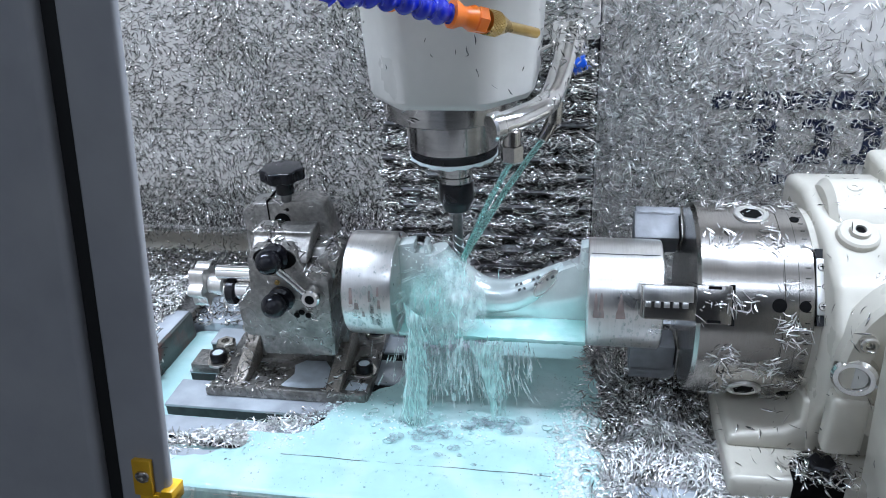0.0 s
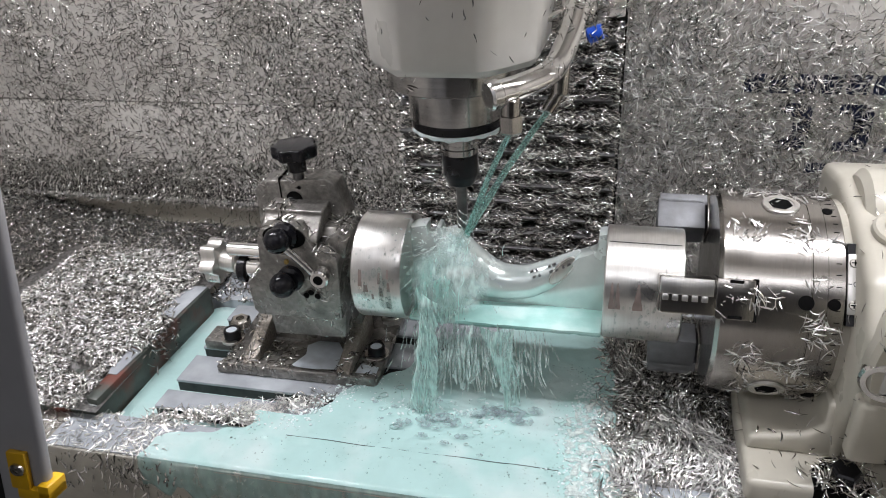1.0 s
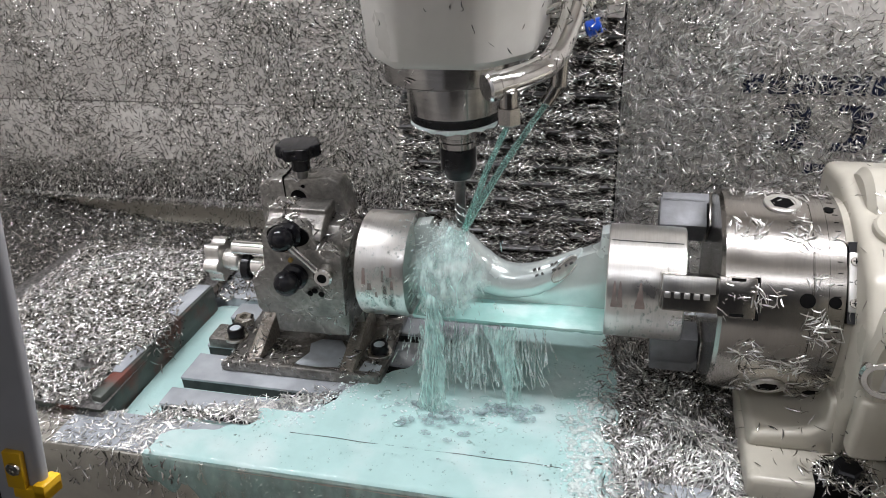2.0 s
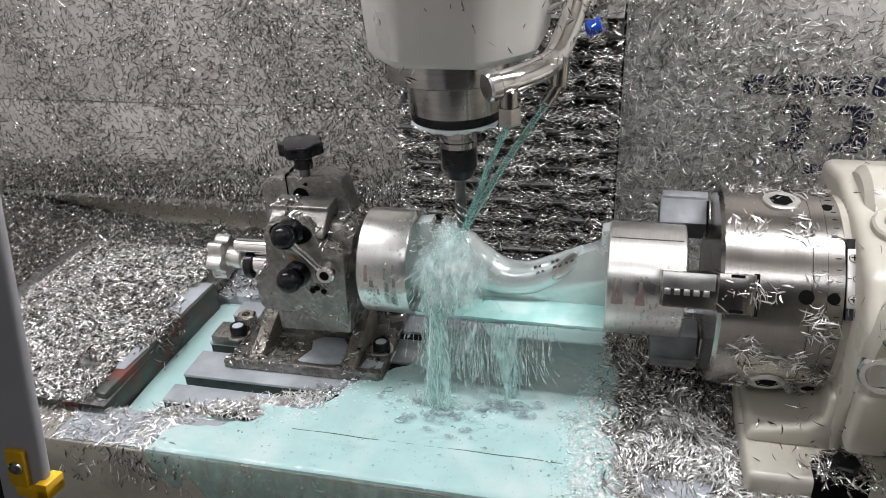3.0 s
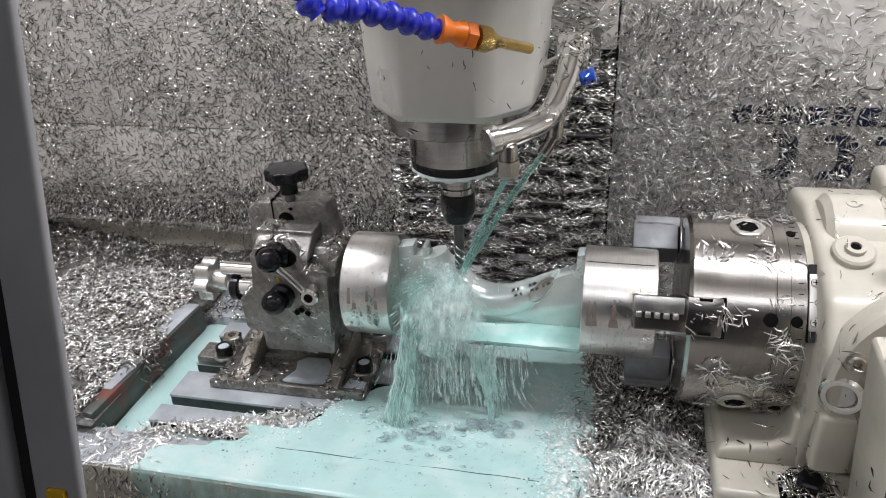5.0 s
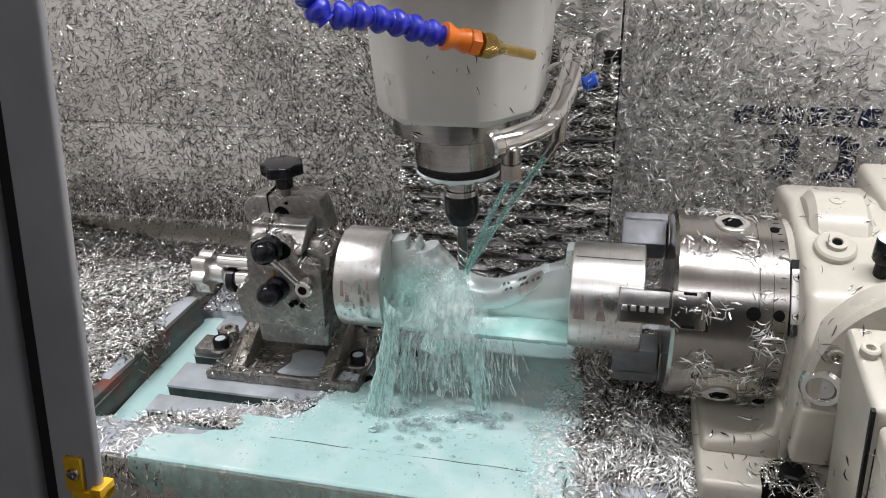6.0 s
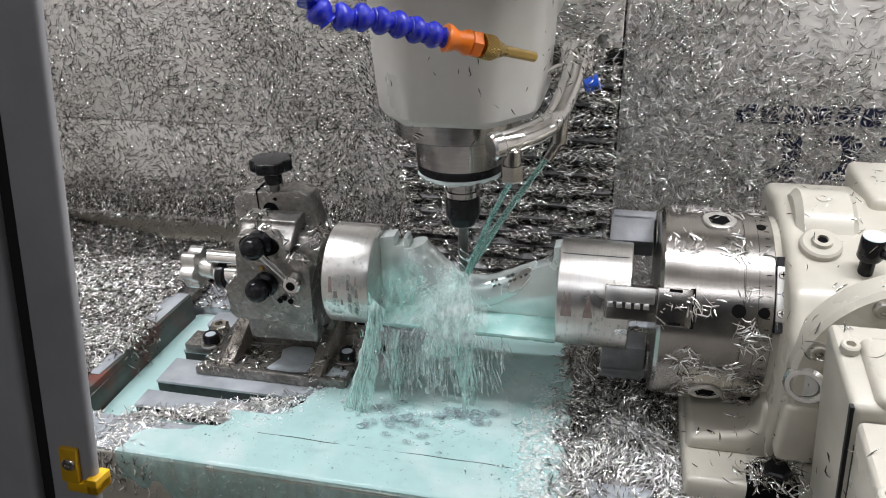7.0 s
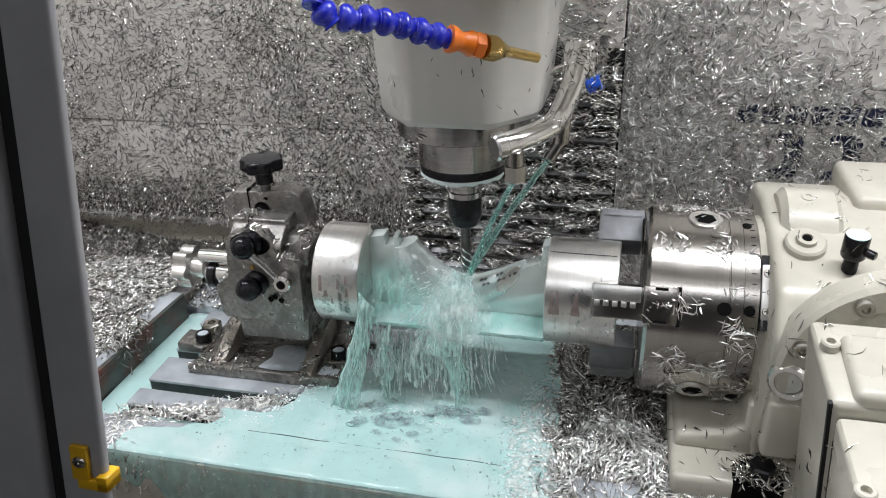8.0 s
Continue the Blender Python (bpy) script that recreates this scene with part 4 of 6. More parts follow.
# ---- chuck ----
def chuck():
    c = thing("chuck", (0.30, 0, -0.1), "large turned steel three-jaw chuck strewn with chips", "chuck")
    part("body", lathe([(0, 0.040), (0, 0.0965), (0.0035, 0.1), (0.0760, 0.1), (0.0765, 0.0992), (0.0772, 0.0992), (0.0777, 0.1), (0.0895, 0.1)], (0.2513, 0, 0), (1, 0, 0), 128), STEEL, c)
    part("back_ring", lathe([(0.0900, 0.0996), (0.1035, 0.0996), (0.1044, 0.0985)], (0.2513, 0, 0), (1, 0, 0), 128), STEEL, c, "steel ring with engraved scale")
    part("face_gap", lathe([(0.1044, 0.090), (0.112, 0.090)], (0.2513, 0, 0), (1, 0, 0), 64), STEEL_DARK, c)

    def on_rim(x, deg, r=0.1):
        a = radians(deg)
        return Vector((x, -r * math.cos(a), r * math.sin(a))), Vector((0, -math.cos(a), math.sin(a)))
    for x, deg, r in ((0.306, 86, 0.0165), (0.306, -34, 0.0165)):
        p, n = on_rim(x, deg, 0.0985)
        k = part("key_socket", lathe([(0, r), (0.0026, r), (0.0034, r * 0.94), (0.0034, r * 0.74), (0.0026, r * 0.70)], p, n, 32), ALUMINIUM, c, "bright bushed key socket")
        part("square_socket", lathe([(0.0028, r * 0.66), (0.0032, r * 0.62)], p, n, 6), HOLE, k)
    for x, deg, r in ((0.324, 27, 0.0066), (0.3465, 27, 0.0052), (0.345, 82, 0.0045), (0.345, -40, 0.006)):
        p, n = on_rim(x, deg, 0.0992)
        part("pin_hole", lathe([(0, r), (0.0010, r), (0.0012, r * 0.8), (0.0012, 0)], p, n, 24), HOLE, c)
    for i in range(60):
        deg = -60 + i * 3
        p, n = on_rim(0.3495 if i % 5 else 0.3485, deg, 0.0996)
        if i % 2 == 0:
            part("scale_mark", turned(box(-0.0022 if i % 5 else -0.0034, 0.0022, -0.0003, 0.0003, 0.0, 0.0003), Matrix.Translation(p) @ Matrix(((1, 0, 0), n.cross(Vector((1, 0, 0))), n)).transposed().to_4x4()), HOLE, c)
    # jaws: a guide in the chuck and a stepped top jaw that grips the bar
    for k, deg in enumerate((26, 146, 266)):
        a = radians(deg)
        m = Matrix(((1, 0, 0), (0, -math.sin(a), -math.cos(a)), (0, -math.cos(a), math.sin(a)))).to_4x4()
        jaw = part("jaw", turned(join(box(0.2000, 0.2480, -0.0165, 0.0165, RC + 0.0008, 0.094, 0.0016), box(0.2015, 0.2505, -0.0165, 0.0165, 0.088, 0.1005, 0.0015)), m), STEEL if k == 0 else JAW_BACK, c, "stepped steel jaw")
        part("jaw_guide", turned(box(0.2495, 0.282, -0.0185, 0.0185, 0.060, 0.1012, 0.0012), m), STEEL, jaw)
        part("jaw_slot", turned(box(0.2800, 0.2845, -0.0192, 0.0192, 0.09, 0.1004), m), HOLE, jaw)
        for i in range(5):
            part("serration", turned(box(0.2030 + i * 0.0085, 0.2085 + i * 0.0085, -0.0015, 0.0048, 0.1000, 0.1034, 0.0006), m), ALUMINIUM, jaw)
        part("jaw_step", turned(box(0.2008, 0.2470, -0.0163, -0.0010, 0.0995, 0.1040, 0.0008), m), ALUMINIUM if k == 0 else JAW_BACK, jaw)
        for v in (-0.0160, 0.0160):
            part("jaw_notch", turned(box(0.2600, 0.2720, v - 0.0014, v + 0.0014, 0.100, 0.1015), m), HOLE, jaw)
    RIDERS.append(c)


chuck()


# ---- rotary unit ----
def leaned(bm, amount, top):
    """Leans a body sideways the lower it goes."""
    for v in bm.verts:
        v.co.x += (top - v.co.z) * amount
    return bm


def rotary_unit():
    r = thing("rotary_table", (0.46, -0.02, TOP), "cream painted rotary indexing unit with bolted covers", "rotary table")
    part("foot", prism([(0.290, -0.150), (0.62, -0.150), (0.62, 0.12), (0.290, 0.12)], "z", TOP, -0.112, 0.006, 3), PAINT_CREAM, r)
    web = [(0.292, -0.114), (0.296, -0.098), (0.345, -0.090), (0.358, -0.080), (0.358, -0.05), (0.40, -0.05), (0.40, -0.114)]
    part("web", prism(web, "y", -0.105, 0.10, 0.005, 3), PAINT_CREAM, r)
    part("housing", prism([(0.04, 0.112), (-0.045, 0.101), (-0.105, 0.080), (-0.136, 0.044), (-0.134, -0.030), (-0.112, -0.066), (-0.106, -0.118), (0.11, -0.118), (0.11, 0.10)], "x", 0.3625, 0.66, 0.010, 3), PAINT_CREAM, r)
    part("collar", lathe([(0, 0.094), (0.008, 0.097), (0.010, 0.100)], (0.3560, 0, 0), (1, 0, 0), 96), PAINT_CREAM, r)
    part("top_hump", lathe([(0, 0.045), (0.006, 0.052), (0.05, 0.052), (0.056, 0.046)], (0.375, 0.015, 0.075), (1, 0, 0), 48), PAINT_CREAM, r)
    part("rear_cover", box(0.448, 0.60, 0.02, 0.13, 0.06, 0.122, 0.008, 3), PAINT_CREAM, r)
    part("rear_screw", lathe([(0, 0.006), (0.001, 0.006), (0.001, 0)], (0.490, 0.06, 0.122), (0, 0, 1), 6), HOLE, r)
    boss = part("bolt_boss", lathe([(0, 0.019), (0.006, 0.0185), (0.008, 0.0165)], (0.392, -0.050, 0.0985), (0, -0.35, 0.94), 36), PAINT_CREAM, r)
    part("boss_bolt", lathe([(0.008, 0.0095), (0.012, 0.009), (0.012, 0.005), (0.009, 0.0048), (0.009, 0)], (0.392, -0.050, 0.0985), (0, -0.35, 0.94), 24), PAINT_CREAM, boss, "cream painted socket bolt")
    part("boss_socket", lathe([(0.0101, 0.0048), (0.0107, 0.0046)], (0.392, -0.050, 0.0985), (0, -0.35, 0.94), 6), HOLE, boss)
    part("hump_bolt", lathe([(0, 0.0068), (0.0012, 0.0062), (0.0012, 0.003), (0.0004, 0.003), (0.0004, 0)], (0.400, 0.005, 0.1255), (0, -0.2, 0.98), 24), PAINT_CREAM, r)
    # black breather plug
    plug = part("breather", join(rod((0.4265, -0.075, 0.082), (0.4265, -0.077, 0.106), 0.0066), lathe([(0, 0.0096), (0.002, 0.0108), (0.0205, 0.0108), (0.0225, 0.0100)], (0.4265, -0.077, 0.1045), (0, -0.1, 1), 28)), BLACK, r, "black breather plug")
    # Top disc is paler than the black plug.
    part("breather_top", lathe([(0.0226, 0.0100), (0.0234, 0.0096)], (0.4265, -0.077, 0.1045), (0, -0.1, 1), 28), FOAM, plug, "pale top face")
    part("breather_lug", rod((0.4340, -0.084, 0.113), (0.4410, -0.090, 0.112), 0.004, 0.001), BLACK, plug)
    # round motor flange on the front, with the oil sight and the motor covers
    part("motor_flange", lathe([(0, 0.098), (0.024, 0.098), (0.029, 0.094), (0.030, 0.076), (0.020, 0.072), (0.020, 0.055), (0.030, 0.050), (0.045, 0.046)], (0.462, -0.120, 0.020), (0, -1, 0), 72), PAINT_CREAM, r, "round cream motor flange")
    for a in (118, 160, 65):
        cap_screw("flange_screw", r, (0.462 + 0.086 * math.cos(radians(a)), -0.149, 0.020 + 0.086 * math.sin(radians(a))), (0, -1, 0), 0.0075)
    sight = part("oil_sight", lathe([(0, 0.019), (0.010, 0.019), (0.013, 0.0165), (0.013, 0.0125), (0.009, 0.011), (0.009, 0)], (0.381, -0.140, 0.012), (-0.35, -0.94, 0), 36), CHROME, r, "bright oil sight glass")
    part("sight_glass", lathe([(0.0091, 0.011), (0.0105, 0.0105)], (0.381, -0.140, 0.012), (-0.35, -0.94, 0), 28), SIGHT, sight, "wet dark glass")
    part("front_pad", box(0.3645, 0.398, -0.152, -0.13, -0.075, -0.010, 0.006, 3), PAINT_CREAM, r)
    m = Matrix.Translation((0.366, -0.205, 0.1130)) @ pose(0, 0, 0, 9, 0, 0)
    cover = part("motor_cover", leaned(turned(box(0.0, 0.30, -0.088, 0.0, -0.235, 0.0, 0.006, 3), m), 0.13, 0.113), PAINT_CREAM, r, "cream motor cover")
    part("cover_lid", turned(box(0.017, 0.29, -0.086, -0.020, -0.02, 0.008, 0.007, 3), m), PAINT_CREAM, cover)
    part("cover_seam", leaned(turned(box(0.004, 0.29, -0.0895, -0.0878, -0.23, -0.036), m), 0.13, 0.113), RUBBER, cover, "dark gasket seam")
    m2 = Matrix.Translation((0.369, -0.2905, 0.0905)) @ pose(0, 0, 0, 9, 0, 0)
    low = part("terminal_cover", leaned(turned(box(0.0, 0.30, -0.125, 0.0, -0.22, 0.0, 0.006, 3), m2), 0.13, 0.113), PAINT_CREAM, r, "cream terminal box cover")
    for q, par in ((m @ Vector((0.0100, -0.031, 0.0)), cover), (m2 @ Vector((0.0085, -0.066, 0.0)), low), (m2 @ Vector((0.100, -0.06, 0.0)), low)):
        cap_screw("cover_screw", par, q, (0, -0.1, 1), 0.0068, PAINT_CREAM)
    part("side_seam", leaned(turned(box(-0.0008, 0.002, -0.086, -0.082, -0.23, -0.002), m), 0.13, 0.113), RUBBER, cover)
    # scale index plate beside the chuck
    a = radians(38)
    n = Vector((0, -math.cos(a), math.sin(a)))
    mm = Matrix(((1, 0, 0), n.cross(Vector((1, 0, 0))), n)).transposed().to_4x4()
    mm.translation = n * 0.0975 + Vector((0.3612, 0, 0))
    # Black block under the plate paints the recess's shade.
    part("index_recess", turned(box(-0.005, 0.0075, -0.036, 0.036, -0.006, 0.0), mm), BLACK_STEEL, r, "dark recess behind the index plate")
    plate = part("index_plate", turned(box(-0.0052, 0.0052, -0.0265, 0.0265, 0.0, 0.0026, 0.0012), mm), SCALE_PLATE, r, "satin steel index plate")
    for s in (-0.0185, 0.0185):
        part("plate_screw", turned(lathe([(0.0026, 0.0042), (0.0040, 0.0036), (0.0040, 0)], (0, s, 0), (0, 0, 1), 18), mm), SCREW, plate)
        part("screw_cross", turned(join(box(-0.0026, 0.0026, s - 0.0005, s + 0.0005, 0.0039, 0.0043), box(-0.0005, 0.0005, s - 0.0026, s + 0.0026, 0.0039, 0.0043)), mm), HOLE, plate)
    part("index_mark", turned(box(-0.0048, -0.0018, -0.0004, 0.0004, 0.0026, 0.0029), mm), HOLE, plate)
    zero = [(0.0016 * math.cos(2 * math.pi * i / 16) + 0.0012, 0.0016 * 1.3 * math.sin(2 * math.pi * i / 16), 0.0028) for i in range(17)]
    part("index_zero", turned(tube(zero, 0.0003, 5), mm), HOLE, plate, "engraved zero")
    # hold-down slot with its bolt
    # Solid near-black shape gives the slot its shade; nothing is cut out.
    part("slot_mouth", prism([(0.347, -0.1512), *[(0.370 + 0.023 * math.cos(q), -0.134 + 0.022 * math.sin(q)) for q in (math.pi * (1 - i / 16) for i in range(17))], (0.393, -0.1512)], "z", TOP, -0.1108), HOLE, r, "dark hold-down slot")
    part("slot_bolt", lathe([(0, 0.014), (0.012, 0.014), (0.014, 0.012)], (0.374, -0.134, -0.1108), (0, 0, 1), 6), BLACK_STEEL, r, "black hold-down bolt")
    RIDERS.append(r)


rotary_unit()


# ---- spindle head ----
def spindle_head():
    h = thing("spindle_head", (-0.004, 0.05, 0.24), "white painted spindle head with a ground steel nose", "spindle head")
    oct_low = [(-0.040, -0.090), (0.042, -0.090), (0.081, -0.046), (0.083, 0.06), (0.05, 0.10), (-0.052, 0.10), (-0.079, 0.06), (-0.077, -0.046)]
    bm = bmesh.new()
    rings = []
    for z, s in ((0.2360, 0.93), (0.2385, 0.965), (0.243, 1.0), (0.30, 1.045), (0.36, 1.06), (0.52, 1.06), (0.80, 1.06)):
        rings.append([bm.verts.new((-0.005 + (x + 0.005) * s, y * s, z)) for x, y in oct_low])
    for a, b in zip(rings, rings[1:]):
        for i in range(8):
            bm.faces.new((a[i], a[(i + 1) % 8], b[(i + 1) % 8], b[i]))
    bm.faces.new(rings[0])
    bm.faces.new(rings[-1])
    bmesh.ops.recalc_face_normals(bm, faces=bm.faces)
    corner = [e for e in bm.edges if abs(e.verts[0].co.z - e.verts[1].co.z) > 0.004 and len(e.link_faces) == 2]
    bmesh.ops.bevel(bm, geom=corner, offset=0.014, segments=6, affect="EDGES", profile=0.5)
    part("housing", bm, PAINT_WHITE, h)
    # Unseen overhang, added to keep light off the housing's front.
    part("upper_cover", box(-0.150, 0.140, -0.190, 0.12, 0.410, 0.80, 0.010, 3), PAINT_WHITE, h)
    part("head_slide", box(-0.075, 0.070, 0.095, 0.36, 0.27, 0.80, 0.008), PAINT_WHITE, h)
    part("flange", lathe([(0, 0.060), (-0.004, 0.0690), (-0.024, 0.0685), (-0.0255, 0.066), (-0.0265, 0.050)], (-0.005, 0, 0.2365), (0, 0, 1), 72), SPINDLE_STEEL, h, "ground steel flange")
    part("nose", lathe([(0, 0.050), (-0.0010, 0.0495), (-0.0020, 0.0480), (-0.0340, 0.0470), (-0.0350, 0.046)], (-0.004, 0, 0.2100), (0, 0, 1), 72), SPINDLE_STEEL, h, "ground steel spindle nose")
    part("nose_ring", lathe([(0, 0.0455), (-0.0010, 0.0462), (-0.0085, 0.0455), (-0.010, 0.042), (-0.010, 0.02)], (-0.004, 0, 0.1748), (0, 0, 1), 64), BLACK_STEEL, h, "black lower ring")
    foam_ring = [(-0.004 + 0.0425 * math.cos(a), 0.0425 * math.sin(a), 0.1640 + 0.0006 * math.sin(5 * a)) for a in (2 * math.pi * i / 60 for i in range(61))]
    part("foam_ring", tube(foam_ring, [0.0030 + 0.0008 * math.sin(i * 1.7) for i in range(61)], 10), FOAM, h, "pale coolant foam clinging to the ring")
    HEADED.append(h)
    # tool holder and cutter
    t = thing("tool_holder", (-0.003, 0, 0.08), "black collet holder with a solid carbide end mill", "tool holder")
    part("drive_flange", lathe([(0, 0.0200), (-0.006, 0.0195), (-0.0070, 0.0178), (-0.011, 0.0178), (-0.012, 0.0192), (-0.018, 0.0188)], (-0.003, 0, 0.1530), (0, 0, 1), 40), SPINDLE_STEEL, t, "ground steel drive flange")
    part("collet_nut", lathe([(0, 0.0170), (-0.001, 0.0186), (-0.022, 0.0188), (-0.025, 0.0178), (-0.034, 0.0140), (-0.036, 0.011), (-0.036, 0.0)], (-0.003, 0, 0.1345), (0, 0, 1), 40), BLACK_STEEL, t, "black collet nut")
    mill = part("end_mill", lathe([(0, 0.0056), (-0.058, 0.0056), (-0.0585, 0.0050)], (-0.003, 0, 0.1000), (0, 0, 1), 24), STEEL_DARK, t, "dark carbide end mill")
    part("flute", join(*[tube([(-0.003 + 0.0053 * math.cos(s * 0.35 + k * 2.094), 0.0053 * math.sin(s * 0.35 + k * 2.094), 0.070 - s * 0.0015) for s in range(18)], 0.0009, 6) for k in range(3)]), CHROME, mill, "bright cutting edges")
    HEADED.append(t)
    # steel coolant pipe bolted to the head's side
    p = thing("coolant_pipe", (0.08, -0.05, 0.24), "polished steel coolant pipe with two nozzles", "coolant pipe")
    run = curve_points([(0.0530, -0.108, 0.2300), (0.070, -0.094, 0.2320), (0.088, -0.070, 0.2340), (0.098, -0.046, 0.2390), (0.105, -0.015, 0.2540), (0.110, 0.012, 0.2720), (0.113, 0.03, 0.283)], 6)
    part("bent_pipe", tube(run, 0.0108, 24), CHROME, p)
    part("end_cap", lathe([(0, 0.0108), (0.002, 0.0128), (0.010, 0.0128), (0.012, 0.011)], Vector(run[0]) + Vector((0.004, 0.0035, 0.0004)), Vector(run[0]) - Vector(run[3]), 28), CHROME, p)
    part("front_nozzle", join(rod((0.0655, -0.104, 0.226), (0.0655, -0.104, 0.2100), 0.0082, 0.001), lathe([(0, 0.0105), (0.014, 0.0105), (0.016, 0.0088)], (0.0655, -0.104, 0.2115), (0, 0, -1), 6)), STEEL, p, "hexagonal brass-steel nozzle")
    part("rear_nozzle", join(rod((0.101, -0.022, 0.240), (0.099, -0.024, 0.205), 0.0080, 0.001), rod((0.099, -0.024, 0.208), (0.088, -0.032, 0.190), 0.0062, 0.001)), STEEL, p, "steel rear nozzle")
    part("manifold", box(0.094, 0.126, 0.026, 0.072, 0.262, 0.290, 0.006, 3), CHROME, p, "bright valve block")
    part("air_tube", tube(curve_points([(0.075, 0.00, 0.262), (0.092, 0.02, 0.268), (0.110, 0.03, 0.268), (0.120, 0.05, 0.255)], 6), 0.0032, 10), CHROME, p)
    part("blue_fitting", join(rod((0.115, 0.118, 0.224), (0.130, 0.118, 0.229), 0.0085, 0.001)), BLUE_FIT, p, "blue push-in fitting")
    part("fitting_body", rod((0.094, 0.118, 0.218), (0.115, 0.118, 0.224), 0.0075, 0.001), CHROME, p)
    part("fitting_stem", rod((0.125, 0.118, 0.226), (0.122, 0.40, 0.222), 0.0065), STEEL_DARK, p)
    HEADED.append(p)
    b = thing("cover_bolt", (0.120, 0.40, 0.22), "dark socket bolt on the column", "bolt")
    part("bolt_head", lathe([(0, 0.015), (0.018, 0.015), (0.020, 0.013), (0.020, 0.008), (0.010, 0.008), (0.010, 0)], (0.109, 0.372, 0.190), (0, -1, 0), 28), BLACK_STEEL, b)
    HEADED.append(b)


spindle_head()


def hose():
    """The segmented coolant hose: ball joints with cones, then two orange pieces and a brass nozzle."""
    h = thing("coolant_hose", (-0.05, -0.25, 0.36), "blue segmented coolant hose with orange end and brass nozzle", "coolant hose")
    path = curve_points([(-0.030, -0.080, 0.560), (-0.030, -0.130, 0.540), (-0.030, -0.200, 0.495), (-0.044, -0.236, 0.420), (-0.0435, -0.262, 0.385), (-0.0346, -0.262, 0.3705), (-0.0151, -0.248, 0.3650), (0.0035, -0.230, 0.3576), (0.0191, -0.215, 0.3491), (0.0398, -0.200, 0.3407), (0.0579, -0.187, 0.333)], 10)
    length = [0.0]
    for a, b in zip(path, path[1:]):
        length.append(length[-1] + (b - a).length)

    def along(s):
        for i in range(len(path) - 1):
            if length[i + 1] >= s:
                f = (s - length[i]) / (length[i + 1] - length[i])
                return path[i].lerp(path[i + 1], f), (path[i + 1] - path[i]).normalized()
        return path[-1], (path[-1] - path[-2]).normalized()
    total, pitch = length[-1], 0.0142
    ends = total - 0.034
    k = 0
    while ends - pitch * (k + 1) > 0:
        p, d = along(ends - pitch * (k + 1))
        prof = [(0, 0.0062), (0.0012, 0.0080), (0.0034, 0.0094), (0.0056, 0.0095), (0.0080, 0.0086), (0.0106, 0.0066), (0.0124, 0.0060), (0.0134, 0.0072), (0.0141, 0.0072), (0.0141, 0.005)]
        part("segment", lathe(prof, p, d, 28), BLUE, h)
        k += 1
    p, d = along(ends)
    part("orange_segment", lathe([(0, 0.0075), (0.0005, 0.0100), (0.003, 0.0100), (0.009, 0.0072), (0.012, 0.0072), (0.017, 0.0094), (0.0185, 0.0094), (0.0185, 0.006)], p, d, 28), ORANGE, h, "orange hose segment")
    p2 = p + d * 0.0185
    part("orange_nut", lathe([(0, 0.0090), (0.001, 0.0098), (0.0075, 0.0098), (0.0085, 0.0090)], p2 + d * 0.001, d, 6), ORANGE, h, "orange hexagon nut", sharp=20)
    p3, tip = p2 + d * 0.0095, Vector((0.0878, -0.144, 0.3169))
    d3 = (tip - p3).normalized()
    brass = part("brass_nozzle", lathe([(0, 0.0090), (0.013, 0.0090), (0.0145, 0.0082), (0.018, 0.0072), (0.026, 0.0042), ((tip - p3).length, 0.0040), ((tip - p3).length, 0.0026), ((tip - p3).length - 0.004, 0.0026)], p3, d3, 28), BRASS, h, "knurled brass nozzle")
    u = d3.orthogonal().normalized()
    w = d3.cross(u)
    for s in (1, -1):
        part("knurl", join(*[tube([p3 + d3 * (0.0005 + 0.012 * f / 6) + (u * math.cos(a0 + s * f * 0.12) + w * math.sin(a0 + s * f * 0.12)) * 0.0090 for f in range(7)], 0.0004, 5) for a0 in (2 * math.pi * i / 26 for i in range(26))]), BRASS, brass)
    HEADED.append(h)
    o = thing("spare_nozzle", (-0.03, -0.12, 0.33), "orange hose end behind the blue hose", "coolant hose")
    part("orange_tip", lathe([(0, 0.005), (0.002, 0.006), (0.008, 0.0045), (0.010, 0.0045)], (-0.032, -0.110, 0.330), (-0.2, -0.2, 1), 20), ORANGE, o)
    HEADED.append(o)


hose()


